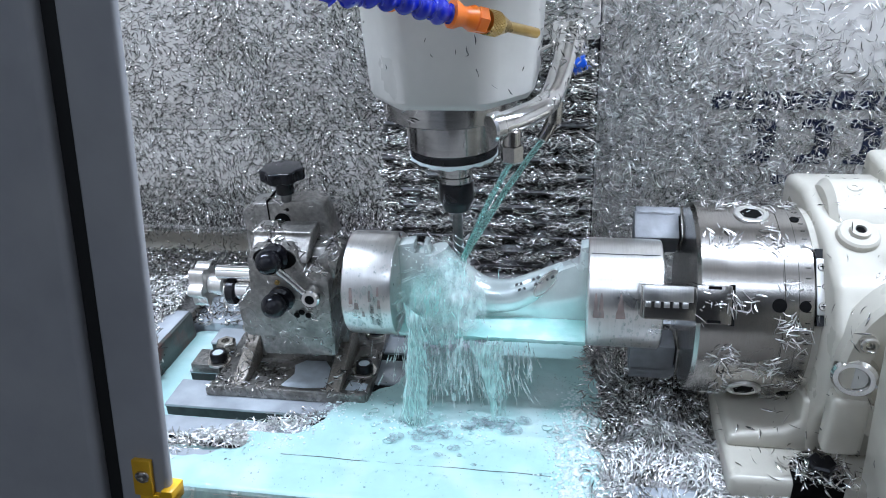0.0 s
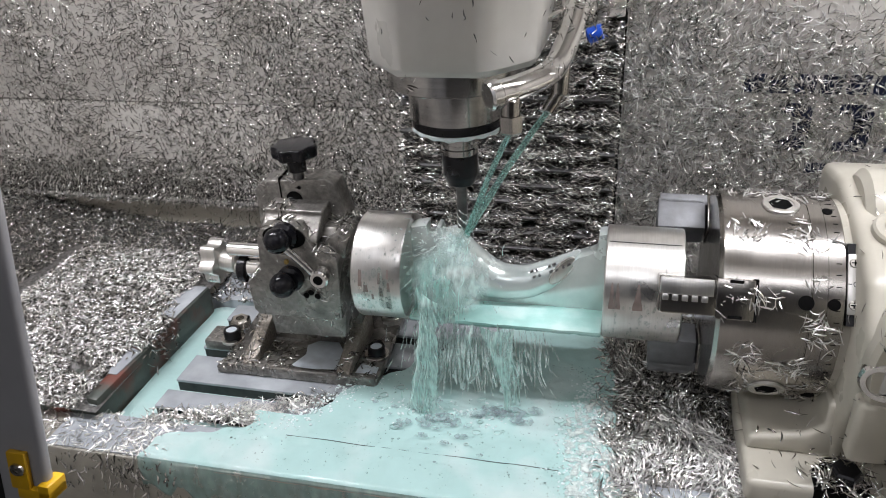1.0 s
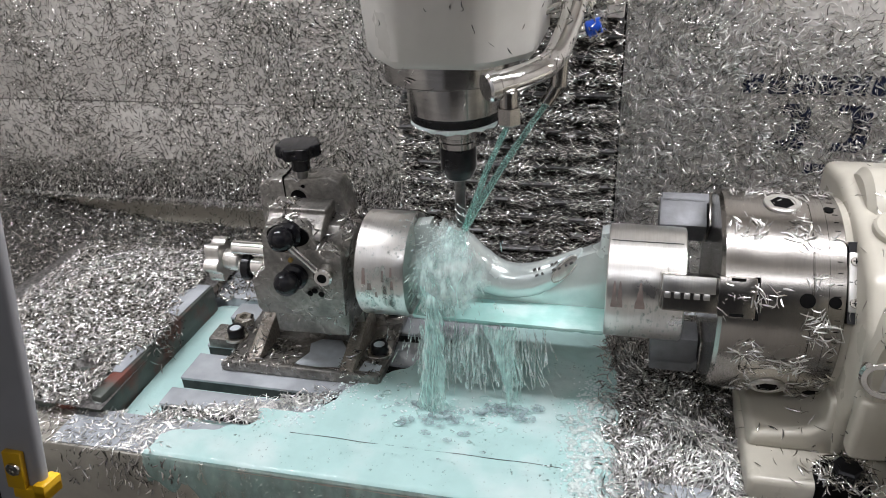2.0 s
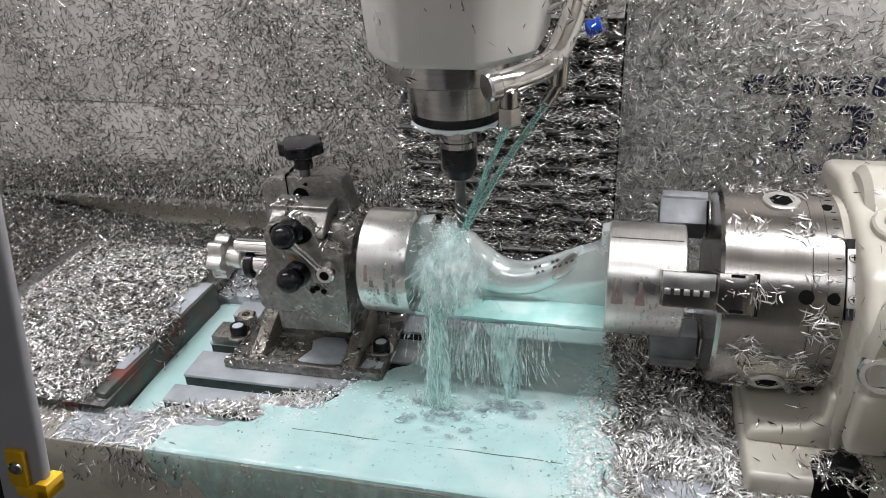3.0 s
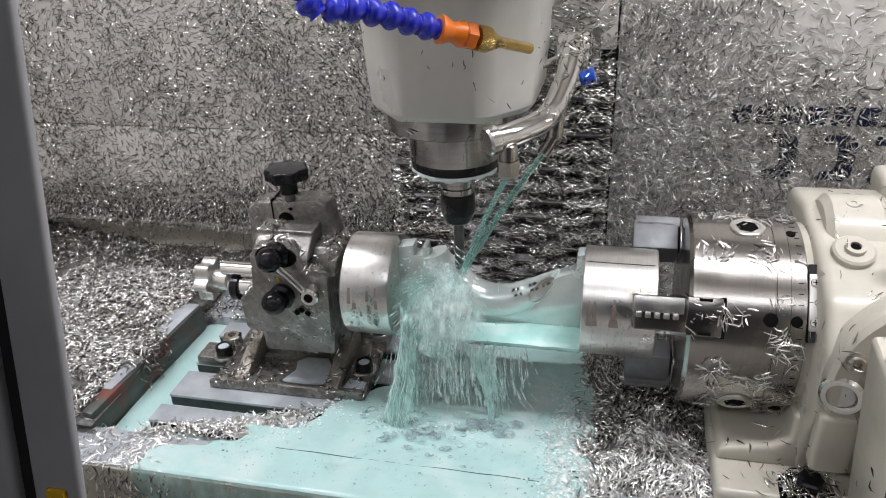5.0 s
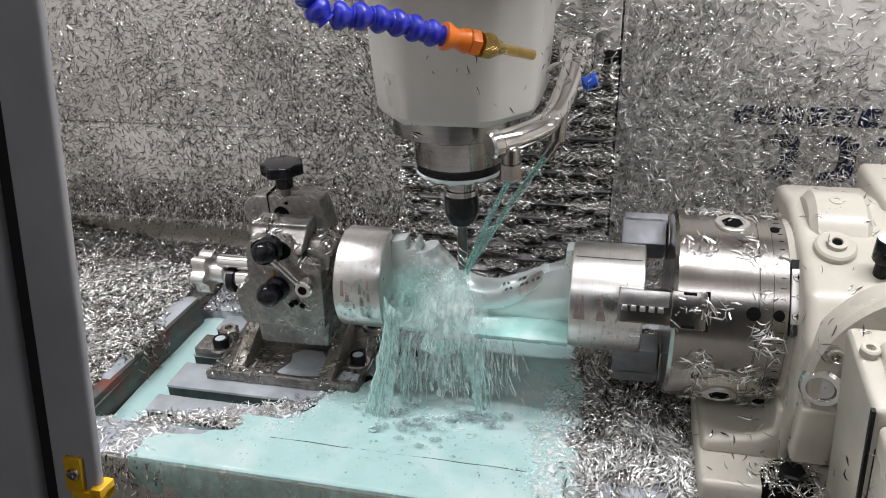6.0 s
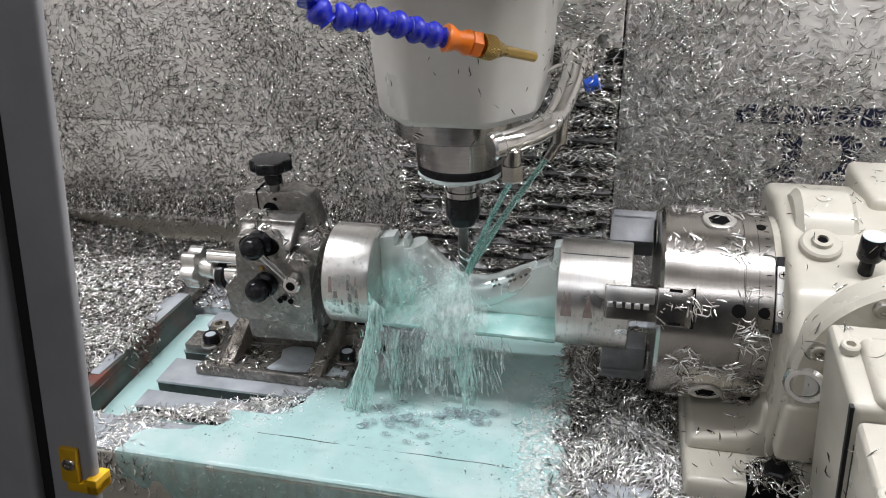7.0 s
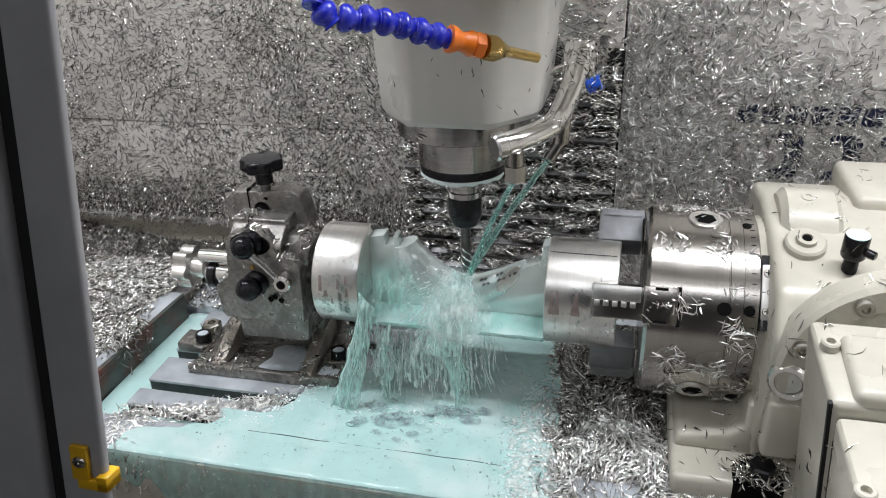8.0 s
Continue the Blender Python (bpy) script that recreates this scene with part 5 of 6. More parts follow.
# ---- chips on the setting ----
def wall_chips():
    rng = np.random.default_rng(11)
    p = scatter_plane(rng, 36000, (-1.25, -0.19), (-0.272, 0.26), lambda x, z: np.clip(0.36 + 0.45 * np.clip((x + 0.75) / 0.55, 0, 1) + 1.2 * np.clip((-0.165 - z) / 0.05, 0, 1) + 0.12 * np.sin(x * 23 + z * 9), 0.1, 1))
    chips("wall_chips", np.column_stack([p[:, 0], np.full(len(p), 0.640), p[:, 1]]), np.tile((0, -1.0, 0), (len(p), 1)), CHIP, (-0.7, 0.63, 0),
          "silver aluminium chips stuck to the grey wall", (0.009, 0.020), (0.0011, 0.0023), 0.3, swirl(9, 0.75, 1.2), 21, 0.0)
    p = scatter_plane(rng, 34000, (0.154, 0.85), (-0.40, 0.34), lambda x, z: np.clip(1.0 - 0.82 * np.clip((z - 0.10) / 0.10, 0, 1) * np.clip((x - 0.26) / 0.14, 0, 1) - 0.35 * np.clip((x - 0.42) / 0.1, 0, 1), 0.12, 1))
    for q, mat, turn, seed in ((p[::2], CHIP, 0.6, 22), (p[1::2], CHIP_BRIGHT, 1.1, 28)):
        chips("wall_chips", np.column_stack([q[:, 0], np.full(len(q), 0.4165), q[:, 1]]), np.tile((0, -1.0, 0), (len(q), 1)), mat, (0.5, 0.41, 0),
              "silver aluminium chips stuck to the printed wall", (0.008, 0.018), (0.0009, 0.0019), 0.42, swirl(11, 0.8, turn), seed, 0.0)
    p = scatter_plane(rng, 2600, (-1.25, -0.2), (-0.40, -0.268), lambda x, z: np.clip(0.25 + 0.5 * np.clip((z + 0.285) / 0.015, 0, 1) + 0.8 * np.clip((-0.34 - z) / 0.05, 0, 1), 0, 1))
    chips("skirt_chips", np.column_stack([p[:, 0], np.full(len(p), 0.668), p[:, 1]]), np.tile((0, -1.0, 0), (len(p), 1)), CHIP, (-0.7, 0.64, -0.3),
          "scattered aluminium chips on the skirt plate", (0.008, 0.016), (0.0014, 0.0026), 0.2, swirl(15, 0.6, 1.4), 23, 0.0)

    n = 9000
    hang = np.abs(rng.normal(0, 0.030, n))
    q = np.column_stack([rng.uniform(-1.25, -0.19, n), 0.640 - np.abs(rng.normal(0, 0.007, n)), -0.268 + hang - 0.008 * rng.random(n)])
    chips("lip_chips", q, np.tile((0, -1.0, 0.3), (n, 1)), CHIP, (-0.7, 0.63, -0.25), "thick fringe of aluminium chips caught along the wall's lip", (0.008, 0.017), (0.0012, 0.0024), 0.45,
          lambda c, r: r.normal(1.4, 0.6, len(c)), 27, 0.0)


wall_chips()


def tray_chips():
    rng = np.random.default_rng(12)

    def height(y):
        return np.interp(y, [-0.62, 0.02, 0.30, 0.46, 0.656], [-0.50, -0.44, -0.345, -0.318, -0.345])
    def mound(x, y):
        return np.interp(x, [-1.30, -1.15, -1.06, -0.86, -0.60], [0.076, 0.048, 0.030, 0.003, 0.0]) * np.clip((y - 0.30) / 0.30, 0, 1)
    bm = bmesh.new()
    g = [[bm.verts.new((a, b, float(height(b) + mound(a, b)) + 0.003 + 0.004 * wob(a, b, 18, 6))) for b in np.linspace(0.26, 0.667, 30)] for a in np.linspace(-1.59, -0.30, 70)]
    for i in range(69):
        for j in range(29):
            bm.faces.new((g[i][j], g[i + 1][j], g[i + 1][j + 1], g[i][j + 1]))
    solo("chip_heap", bm, CHIP_BASE, (-0.9, 0.5, -0.34), "packed heap of chips banked against the wall", "chip heap", kind="stuff", sharp=90)
    p = scatter_plane(rng, 36000, (-1.45, 0.9), (0.02, 0.665), lambda x, y: np.where(x < -0.25, 1.0, 0.25))
    z = height(p[:, 1]) + mound(p[:, 0], p[:, 1]) + 0.004 + np.abs(rng.normal(0, 0.004, len(p)))
    chips("tray_chips", np.column_stack([p, z]), np.tile((0, -0.25, 1.0), (len(p), 1)), CHIP, (-0.5, 0.35, -0.35), "deep bed of silver aluminium chips in the tray",
          (0.007, 0.014), (0.0014, 0.0028), 0.5, None, 24, 0.001)
    p = scatter_plane(rng, 1500, (-0.9, 0.9), (-0.60, -0.20))
    chips("front_tray_chips", np.column_stack([p, height(p[:, 1])]), np.tile((0, 0, 1.0), (len(p), 1)), CHIP, (0, -0.4, -0.48), "loose aluminium chips in the front of the tray",
          (0.008, 0.016), (0.0020, 0.0036), 0.4, None, 25, 0.001)


tray_chips()


def cover_chips():
    rng = np.random.default_rng(13)
    pts, nor = [], []
    for k in range(14):
        zc = 0.165 - k * 0.0285
        n = 2100
        x = rng.uniform(-0.184, 0.148, n)
        f = rng.beta(0.9, 1.3, n)
        pts.append(np.column_stack([x, 0.383 + 0.034 * f, zc - 0.010 + 0.016 * f + rng.normal(0, 0.0045, n)]))
        nor.append(np.tile((0, -0.8, 0.6), (n, 1)))
        x = rng.uniform(-0.186, 0.149, 1500)
        x = x[np.array([wob(a, k * 0.7, 26, 4) > -0.12 for a in x])]
        pts.append(np.column_stack([x, 0.379 - 0.004 * rng.random(len(x)), zc - 0.013 + rng.normal(0, 0.0035, len(x))]))
        nor.append(np.tile((0, -0.9, 0.35), (len(x), 1)))
    pts.append(np.column_stack([rng.uniform(0.02, 0.150, 1300), np.full(1300, 0.3685), rng.uniform(0.188, 0.40, 1300)]))
    nor.append(np.tile((0, -1.0, 0.1), (1300, 1)))
    pts, nor = np.concatenate(pts), np.concatenate(nor)
    return chips("cover_chips", pts, nor, CHIP, (0, 0.38, 0), "aluminium chips lying on the way cover slats", (0.007, 0.017), (0.0012, 0.0026), 0.4, lambda q, r: r.normal(0, 0.5, len(q)), 26, 0.0)


COVER_CHIPS = cover_chips()


# ---- chips on the table ----
def surface_points(root, n, keep, seed, names=None):
    """Random places on a thing's parts where keep(place, normal) holds, by area."""
    rng = np.random.default_rng(seed)
    base = np.array(BASES[root.name])
    tri, nor = [], []
    for ob in root.children_recursive:
        if names and ob.name.split(".")[0] not in names:
            continue
        me = ob.data
        me.calc_loop_triangles()
        co = np.array([v.co for v in me.vertices]) + base
        for lt in me.loop_triangles:
            tri.append(co[list(lt.vertices)])
            nor.append(lt.normal)
    tri, nor = np.array(tri), np.array(nor)
    area = np.linalg.norm(np.cross(tri[:, 1] - tri[:, 0], tri[:, 2] - tri[:, 0]), axis=1)
    idx = rng.choice(len(tri), n * 150, p=area / area.sum())
    a, b = rng.random(n * 150), rng.random(n * 150)
    flip = a + b > 1
    a[flip], b[flip] = 1 - a[flip], 1 - b[flip]
    t = tri[idx]
    p = t[:, 0] + (t[:, 1] - t[:, 0]) * a[:, None] + (t[:, 2] - t[:, 0]) * b[:, None]
    ok = keep(p, nor[idx], rng)
    return p[ok][:n], nor[idx][ok][:n]


def heap(name, x, y, height, label, nx=70, ny=70):
    """A mound of packed chips."""
    bm = bmesh.new()
    g = [[bm.verts.new((a, b, height(a, b))) for b in np.linspace(*y, ny)] for a in np.linspace(*x, nx)]
    for i in range(nx - 1):
        for j in range(ny - 1):
            if max(v.co.z for v in (g[i][j], g[i + 1][j], g[i + 1][j + 1], g[i][j + 1])) > TOP - 0.03:
                bm.faces.new((g[i][j], g[i + 1][j], g[i + 1][j + 1], g[i][j + 1]))
    bmesh.ops.delete(bm, geom=[v for v in bm.verts if not v.link_faces], context="VERTS")
    return solo(name, bm, CHIP_BASE, (0, 0, TOP), label, "chip heap", kind="stuff", sharp=90)


def pile_height(x, y):
    """The heap between the coolant and the rotary unit."""
    edge = 0.160 + 0.016 * wob(x, y, 28, 4) + (0.0 if y < 0.02 else -0.012)
    rise = max(0.0, min(1.0, (x - edge) / 0.035))
    back = max(0.0, min(1.0, (y + 0.05) / 0.10))
    fr = max(0.0, min(1.0, (y + 0.205) / 0.03))
    bare = 1.0 if not (0.195 < x < 0.262 and -0.172 < y < -0.142) else 0.0
    return TOP - 0.002 + rise * fr * bare * (0.007 + 0.020 * back + 0.005 * wob(x, y, 35, 6))


def pad_height(x, y):
    e = max(0.0, min(1.0, (-0.402 - x + 0.012 * wob(x, y, 40, 8)) / 0.03))
    f = max(0.0, min(1.0, (y + 0.160 + 0.010 * wob(x, y, 45, 2)) / 0.03))
    r = 1.0 if not (-0.462 < x < -0.436 and -0.104 < y < -0.090) else 0.0
    return -0.128 + e * f * r * (0.012 + 0.006 * wob(x, y, 25, 3)) - (0.03 if y > 0.185 else 0)


RIDERS.append(heap("chip_heap", (0.14, 0.40), (-0.196, 0.12), pile_height, "dark packed heap of chips beside the rotary unit"))
RIDERS.append(heap("chip_heap", (-0.66, -0.392), (-0.155, 0.19), pad_height, "packed heap of chips on the table end"))


def table_chips():
    rng = np.random.default_rng(14)
    p = scatter_plane(rng, 13000, (0.145, 0.36), (-0.196, 0.115))
    h = np.array([pile_height(*q) for q in p])
    edge = h > TOP - 0.0006
    keep = edge | (rng.random(len(p)) < np.where(p[:, 0] > 0.150, 0.22, 0.02))
    p, h = p[keep], np.maximum(h[keep], TOP + 0.004)
    # Brighter chip copy in front, duller behind, where the chuck shades the heap.
    front_lit = (p[:, 1] < -0.045 + 0.03 * np.sin(p[:, 0] * 60)) & (rng.random(len(p)) < 0.75)
    for sel, mat, seed in ((front_lit, CHIP_BRIGHT, 31), (~front_lit, CHIP, 37)):
        RIDERS.append(chips("heap_chips", np.column_stack([p, h])[sel], np.tile((0, -0.15, 1.0), (int(sel.sum()), 1)), mat, (0.25, -0.04, TOP), "silver aluminium chips heaped beside the rotary unit",
                            (0.008, 0.016), (0.0010, 0.0020), 0.38, swirl(14, 0.55, 0.8), seed, 0.0))
    p = scatter_plane(rng, 20000, (-0.64, -0.394), (-0.155, 0.185))
    h = np.array([pad_height(*q) for q in p])
    lip = np.array([p[i, 0] > -0.412 + 0.012 * wob(p[i, 0], p[i, 1], 60, 9) and not (-0.045 < p[i, 1] < 0.015) for i in range(len(p))])
    bare = (p[:, 0] > -0.465) & (p[:, 0] < -0.434) & (p[:, 1] > -0.106) & (p[:, 1] < -0.088)
    keep = ~lip & ~bare
    p, h = p[keep], np.maximum(h[keep], np.where(p[keep, 0] > -0.42, -0.118, -0.2))
    few = np.arange(len(p)) % 3 == 0
    for q, hq, mat, seed in ((p[~few], h[~few], CHIP, 32), (p[few], h[few], CHIP_BRIGHT, 36)):
        RIDERS.append(chips("end_chips", np.column_stack([q, hq]), np.tile((0, 0, 1.0), (len(q), 1)), mat, (-0.5, 0, -0.12), "silver aluminium chips heaped on the table end",
                            (0.006, 0.013), (0.0009, 0.0020), 0.4, None, seed, 0.0))
    spill = np.column_stack([rng.normal(-0.400, 0.008, 420), rng.normal(-0.016, 0.018, 420)])
    drop = np.where(spill[:, 0] > -0.392, -0.119 - np.minimum(0.036, (spill[:, 0] + 0.392) * 3.0), -0.117 + 0.004 * rng.random(420))
    spill[:, 0] = np.minimum(spill[:, 0], -0.388)
    RIDERS.append(chips("lip_spill", np.column_stack([spill, drop]), np.tile((0.5, 0, 1.0), (420, 1)), CHIP, (-0.4, 0, -0.12), "aluminium chips spilling over the table's end lip",
                        (0.007, 0.014), (0.0010, 0.0020), 0.45, None, 38, 0.0))
    # loose ones on the front rim, over its edge and on the lands
    a = scatter_plane(rng, 1100, (-0.62, -0.285), (-0.198, -0.138), lambda x, y: np.clip(0.30 + 0.6 * np.exp(-((x + 0.325) / 0.03) ** 2), 0, 1))
    s = rng.random(1100)
    b = np.column_stack([-0.335 + 0.185 * s + rng.normal(0, 0.010, 1100), -0.139 + 0.066 * s ** 1.5 + rng.normal(0, 0.008, 1100)])
    b[:260] = np.column_stack([rng.normal(-0.222, 0.012, 260), rng.normal(-0.121, 0.007, 260)])
    pts = np.column_stack([np.concatenate([a, b]), np.full(2200, TOP + 0.001)])
    RIDERS.append(chips("rim_chips", pts, np.tile((0, 0, 1.0), (2200, 1)), CHIP_BRIGHT, (-0.35, -0.15, TOP), "silver aluminium chips washed along the table rim",
                        (0.007, 0.016), (0.0009, 0.0019), 0.35, swirl(20, 0.7, 0.3), 33, 0.0))
    c = scatter_plane(rng, 190, (-0.50, -0.27), (-0.20, -0.143), lambda x, z: np.clip(0.2 + np.exp(-((x + 0.33) / 0.05) ** 2) * np.clip((z + 0.20) / 0.05, 0, 1), 0, 1))
    RIDERS.append(chips("face_chips", np.column_stack([c[:, 0], np.full(190, -0.2005), c[:, 1]]), np.tile((0, -1.0, 0), (190, 1)), CHIP, (-0.35, -0.2, -0.17), "aluminium chips hanging on the table's front face",
                        (0.008, 0.016), (0.0014, 0.0024), 0.3, lambda q, r: r.normal(1.4, 0.5, len(q)), 34, 0.0))
    d = scatter_plane(rng, 1700, (-0.40, 0.16), (0.104, 0.198))
    RIDERS.append(chips("rear_chips", np.column_stack([d, np.full(1700, TOP - 0.003)]), np.tile((0, 0, 1.0), (1700, 1)), CHIP, (-0.1, 0.15, TOP), "aluminium chips on the table's rear rim",
                        (0.008, 0.016), (0.0016, 0.003), 0.4, None, 35, 0.0))


table_chips()


def find(name):
    return next(o for o in RIDERS + HEADED if o.name == name)


def clustered(p, seed, scale, level):
    """Where a drifting noise is high: chips gather there."""
    return np.array([noise.noise(Vector(q) * scale + Vector((seed, 0, 0))) > level for q in p])


CASTINGS = ("base", "rib", "front_slide", "slide_cap", "shoulder", "back_plate", "pedestal", "apron")


def thing_chips():
    ts = find("tailstock")
    p, n = surface_points(ts, 1100, lambda q, m, r: (m[:, 2] > 0.6) & (q[:, 1] < 0.06) & ~((q[:, 0] > -0.206) & (q[:, 0] < -0.152) & (q[:, 1] < 0.014) & (q[:, 2] < -0.12)) & clustered(q, 3.1, 45, -0.05), 41, CASTINGS)
    RIDERS.append(chips("tailstock_chips", p, n, CHIP, (-0.2, 0, 0), "aluminium chips caught on the tailstock's ledges", (0.007, 0.015), (0.0013, 0.0024), 0.35, None, 42, 0.0))
    p, n = surface_points(ts, 420, lambda q, m, r: (m[:, 1] < -0.6) & ((q[:, 2] < -0.005) | (q[:, 0] < -0.213) | (r.random(len(q)) < 0.10)) & clustered(q, 6.2, 60, -0.1), 43, CASTINGS)
    RIDERS.append(chips("tailstock_chips", p, n, CHIP, (-0.2, 0, 0), "fine aluminium chips stuck to the tailstock's face", (0.003, 0.008), (0.0006, 0.0013), 0.3, None, 44, 0.0))
    ck = find("chuck")
    def on_chuck(q, m, r):
        return (m[:, 1] * -0.86 + m[:, 2] * 0.5 > 0.05) & (abs(m[:, 0]) < 0.5) & clustered(q, 1.7, 34, 0.10)
    p, n = surface_points(ck, 520, on_chuck, 45, ("body", "back_ring"))
    RIDERS.append(chips("chuck_chips", p, n, CHIP_BRIGHT, (0.3, 0, 0), "wet aluminium chips clinging to the chuck", (0.008, 0.018), (0.0009, 0.0018), 0.3, swirl(26, 0.6, 1.0), 46, 0.0))
    p, n = surface_points(ck, 130, lambda q, m, r: (m[:, 1] * -0.6 + m[:, 2] * 0.6 > 0.2) & (q[:, 0] < 0.283), 47, ("jaw", "jaw_guide", "serration"))
    RIDERS.append(chips("jaw_chips", p, n, CHIP_BRIGHT, (0.22, 0, 0), "wet aluminium chips tangled on the jaws", (0.008, 0.018), (0.0014, 0.0028), 0.4, None, 48, 0.0))
    ru = find("rotary_table")
    p, n = surface_points(ru, 330, lambda q, m, r: (m[:, 2] > 0.35) & (q[:, 2] < -0.09) & clustered(q, 8.4, 30, -0.05), 49)
    RIDERS.append(chips("foot_chips", p, n, CHIP, (0.35, -0.1, -0.1), "aluminium chips lying on the cream foot", (0.008, 0.017), (0.0013, 0.0024), 0.25, None, 50, 0.0))
    p, n = surface_points(ru, 560, lambda q, m, r: (m[:, 2] - m[:, 1] * 0.7 > 0.2) & (q[:, 2] > -0.09) & clustered(q, 5.4, 26, -0.05) & (q[:, 0] < 0.56), 51)
    RIDERS.append(chips("cover_chips", p, n, CHIP, (0.42, -0.1, 0.05), "aluminium chips scattered on the cream covers", (0.006, 0.015), (0.0008, 0.0016), 0.2, None, 52, 0.0))
    # Chips on upright faces use the darker chip.
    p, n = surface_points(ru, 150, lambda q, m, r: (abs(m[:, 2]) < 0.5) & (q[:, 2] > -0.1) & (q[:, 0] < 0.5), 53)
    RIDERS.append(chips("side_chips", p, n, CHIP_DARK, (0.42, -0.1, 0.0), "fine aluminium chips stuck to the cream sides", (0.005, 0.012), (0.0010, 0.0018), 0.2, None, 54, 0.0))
    # dense tangle at the plug and in the slot
    rng = np.random.default_rng(15)
    q = np.column_stack([0.371 + rng.normal(0, 0.013, 260), -0.137 + rng.normal(0, 0.012, 260), -0.109 + rng.random(260) * 0.008])
    RIDERS.append(chips("slot_chips", q, np.tile((0, -0.3, 1.0), (260, 1)), CHIP, (0.4, -0.13, -0.11), "aluminium chips filling the hold-down slot", (0.008, 0.016), (0.0013, 0.0024), 0.5, None, 55, 0.0))
    sh = find("spindle_head")
    p, n = surface_points(sh, 260, lambda q, m, r: (m[:, 1] < 0.2) & (q[:, 2] < 0.40) & (q[:, 2] > 0.2) & (r.random(len(q)) < np.exp(-(q[:, 2] - 0.235) / 0.07)), 56)
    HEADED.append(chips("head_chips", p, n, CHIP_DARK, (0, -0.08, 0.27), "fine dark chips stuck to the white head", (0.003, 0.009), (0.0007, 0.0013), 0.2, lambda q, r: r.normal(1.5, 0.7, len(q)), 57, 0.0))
    p, n = surface_points(sh, 110, lambda q, m, r: (m[:, 1] < 0.3), 58, ("flange", "nose"))
    HEADED.append(chips("nose_chips", p, n, CHIP, (0, -0.05, 0.2), "fine chips stuck to the spindle nose", (0.005, 0.013), (0.0009, 0.0018), 0.25, None, 59, 0.0))
    cp = find("coolant_pipe")
    p, n = surface_points(cp, 620, lambda q, m, r: ((q[:, 1] > 0.0) | (r.random(len(q)) < 0.12)) & (q[:, 1] > -0.08) & (q[:, 1] < 0.30), 60)
    HEADED.append(chips("pipe_chips", p, n, CHIP, (0.1, 0, 0.25), "aluminium chips caught on the coolant pipe", (0.006, 0.014), (0.0010, 0.0020), 0.5, None, 61, 0.0))


thing_chips()


def froth():
    """Pale froth gathered where the coolant meets the chips, and splash marks in the pool."""
    rng = random.Random(44)
    items = []
    for k in range(900):
        t = rng.random()
        if t < 0.6:
            x, y = 0.152 - abs(rng.gauss(0, 0.016)), rng.uniform(-0.19, 0.0)
        elif t < 0.8:
            y = rng.uniform(-0.135, -0.03)
            x = -0.165 + (y + 0.11) * 0.75 + rng.gauss(0, 0.012)
        else:
            x, y = rng.gauss(-0.01, 0.05), rng.gauss(-0.075, 0.012)
        r = rng.uniform(0.0005, 0.0018)
        items.append((x, y, TOP + 0.0046, r, 0.45))
    RIDERS.append(beads("coolant_froth", items, FOAM, (0, -0.1, TOP), "pale froth floating on the milky coolant", "foam"))
    marks = random.Random(45)
    bm = bmesh.new()
    for k in range(26):
        x, y, r = marks.gauss(0.0, 0.055), marks.gauss(-0.082, 0.016), marks.uniform(0.002, 0.006)
        ring = [(x + r * (1 + 0.15 * math.sin(3 * a + k)) * math.cos(a), y + r * 0.8 * math.sin(a), TOP + 0.0046) for a in (2 * math.pi * i / 20 for i in range(21))]
        t = tube(ring, 0.0007, 6)
        me = bpy.data.meshes.new("ring")
        t.to_mesh(me)
        t.free()
        bm.from_mesh(me)
        bpy.data.meshes.remove(me)
    RIDERS.append(solo("splash_rings", bm, POOL, (0, -0.08, TOP), "small splash rings where drops meet the pool", "ripples", kind="stuff", sharp=90))

    spots = bmesh.new()
    for k in range(60):
        if k < 34:
            x, y, r = marks.gauss(-0.012, 0.030), marks.gauss(-0.088, 0.012), marks.uniform(0.0015, 0.006)
        elif k < 48:
            x, y, r = marks.gauss(0.060, 0.014), marks.gauss(-0.072, 0.007), marks.uniform(0.002, 0.008)
        else:
            x, y, r = marks.uniform(-0.10, 0.13), marks.uniform(-0.175, -0.07), marks.uniform(0.001, 0.003)
        ring = [spots.verts.new((x + r * 1.5 * (1 + 0.35 * wob(math.cos(a), math.sin(a), 1.3, k)) * math.cos(a), y + r * (1 + 0.35 * wob(math.cos(a), math.sin(a), 1.7, k + 50)) * math.sin(a), TOP + 0.0062 + 0.00004 * k)) for a in (2 * math.pi * i / 22 for i in range(22))]
        spots.faces.new(ring)
    RIDERS.append(solo("thin_spots", spots, THIN_SPOT, (0, -0.08, TOP), "dark spots where falling coolant thins the pool", "coolant", kind="stuff", sharp=90))


def foam_band():
    """Pale froth washed against the chips along the pool's edge."""
    def inside(x, y):
        near = 0.126 + 0.012 * wob(x, y, 30, 21) + 0.014 * wob(x, y, 140, 22) + max(0.0, y + 0.05) * 1.4
        return near < x < 0.166 + 0.010 * wob(x, y, 40, 9)
    return sheet("foam_band", (0.10, 0.19), (-0.192, 0.0), 120, 220, lambda x, y: TOP + 0.0062 + 0.0005 * wob(x, y, 120, 24), inside, FROTH, "pale foam washed against the chips", 0.001, (0, -0.1, TOP), "foam")


froth()
RIDERS.append(foam_band())


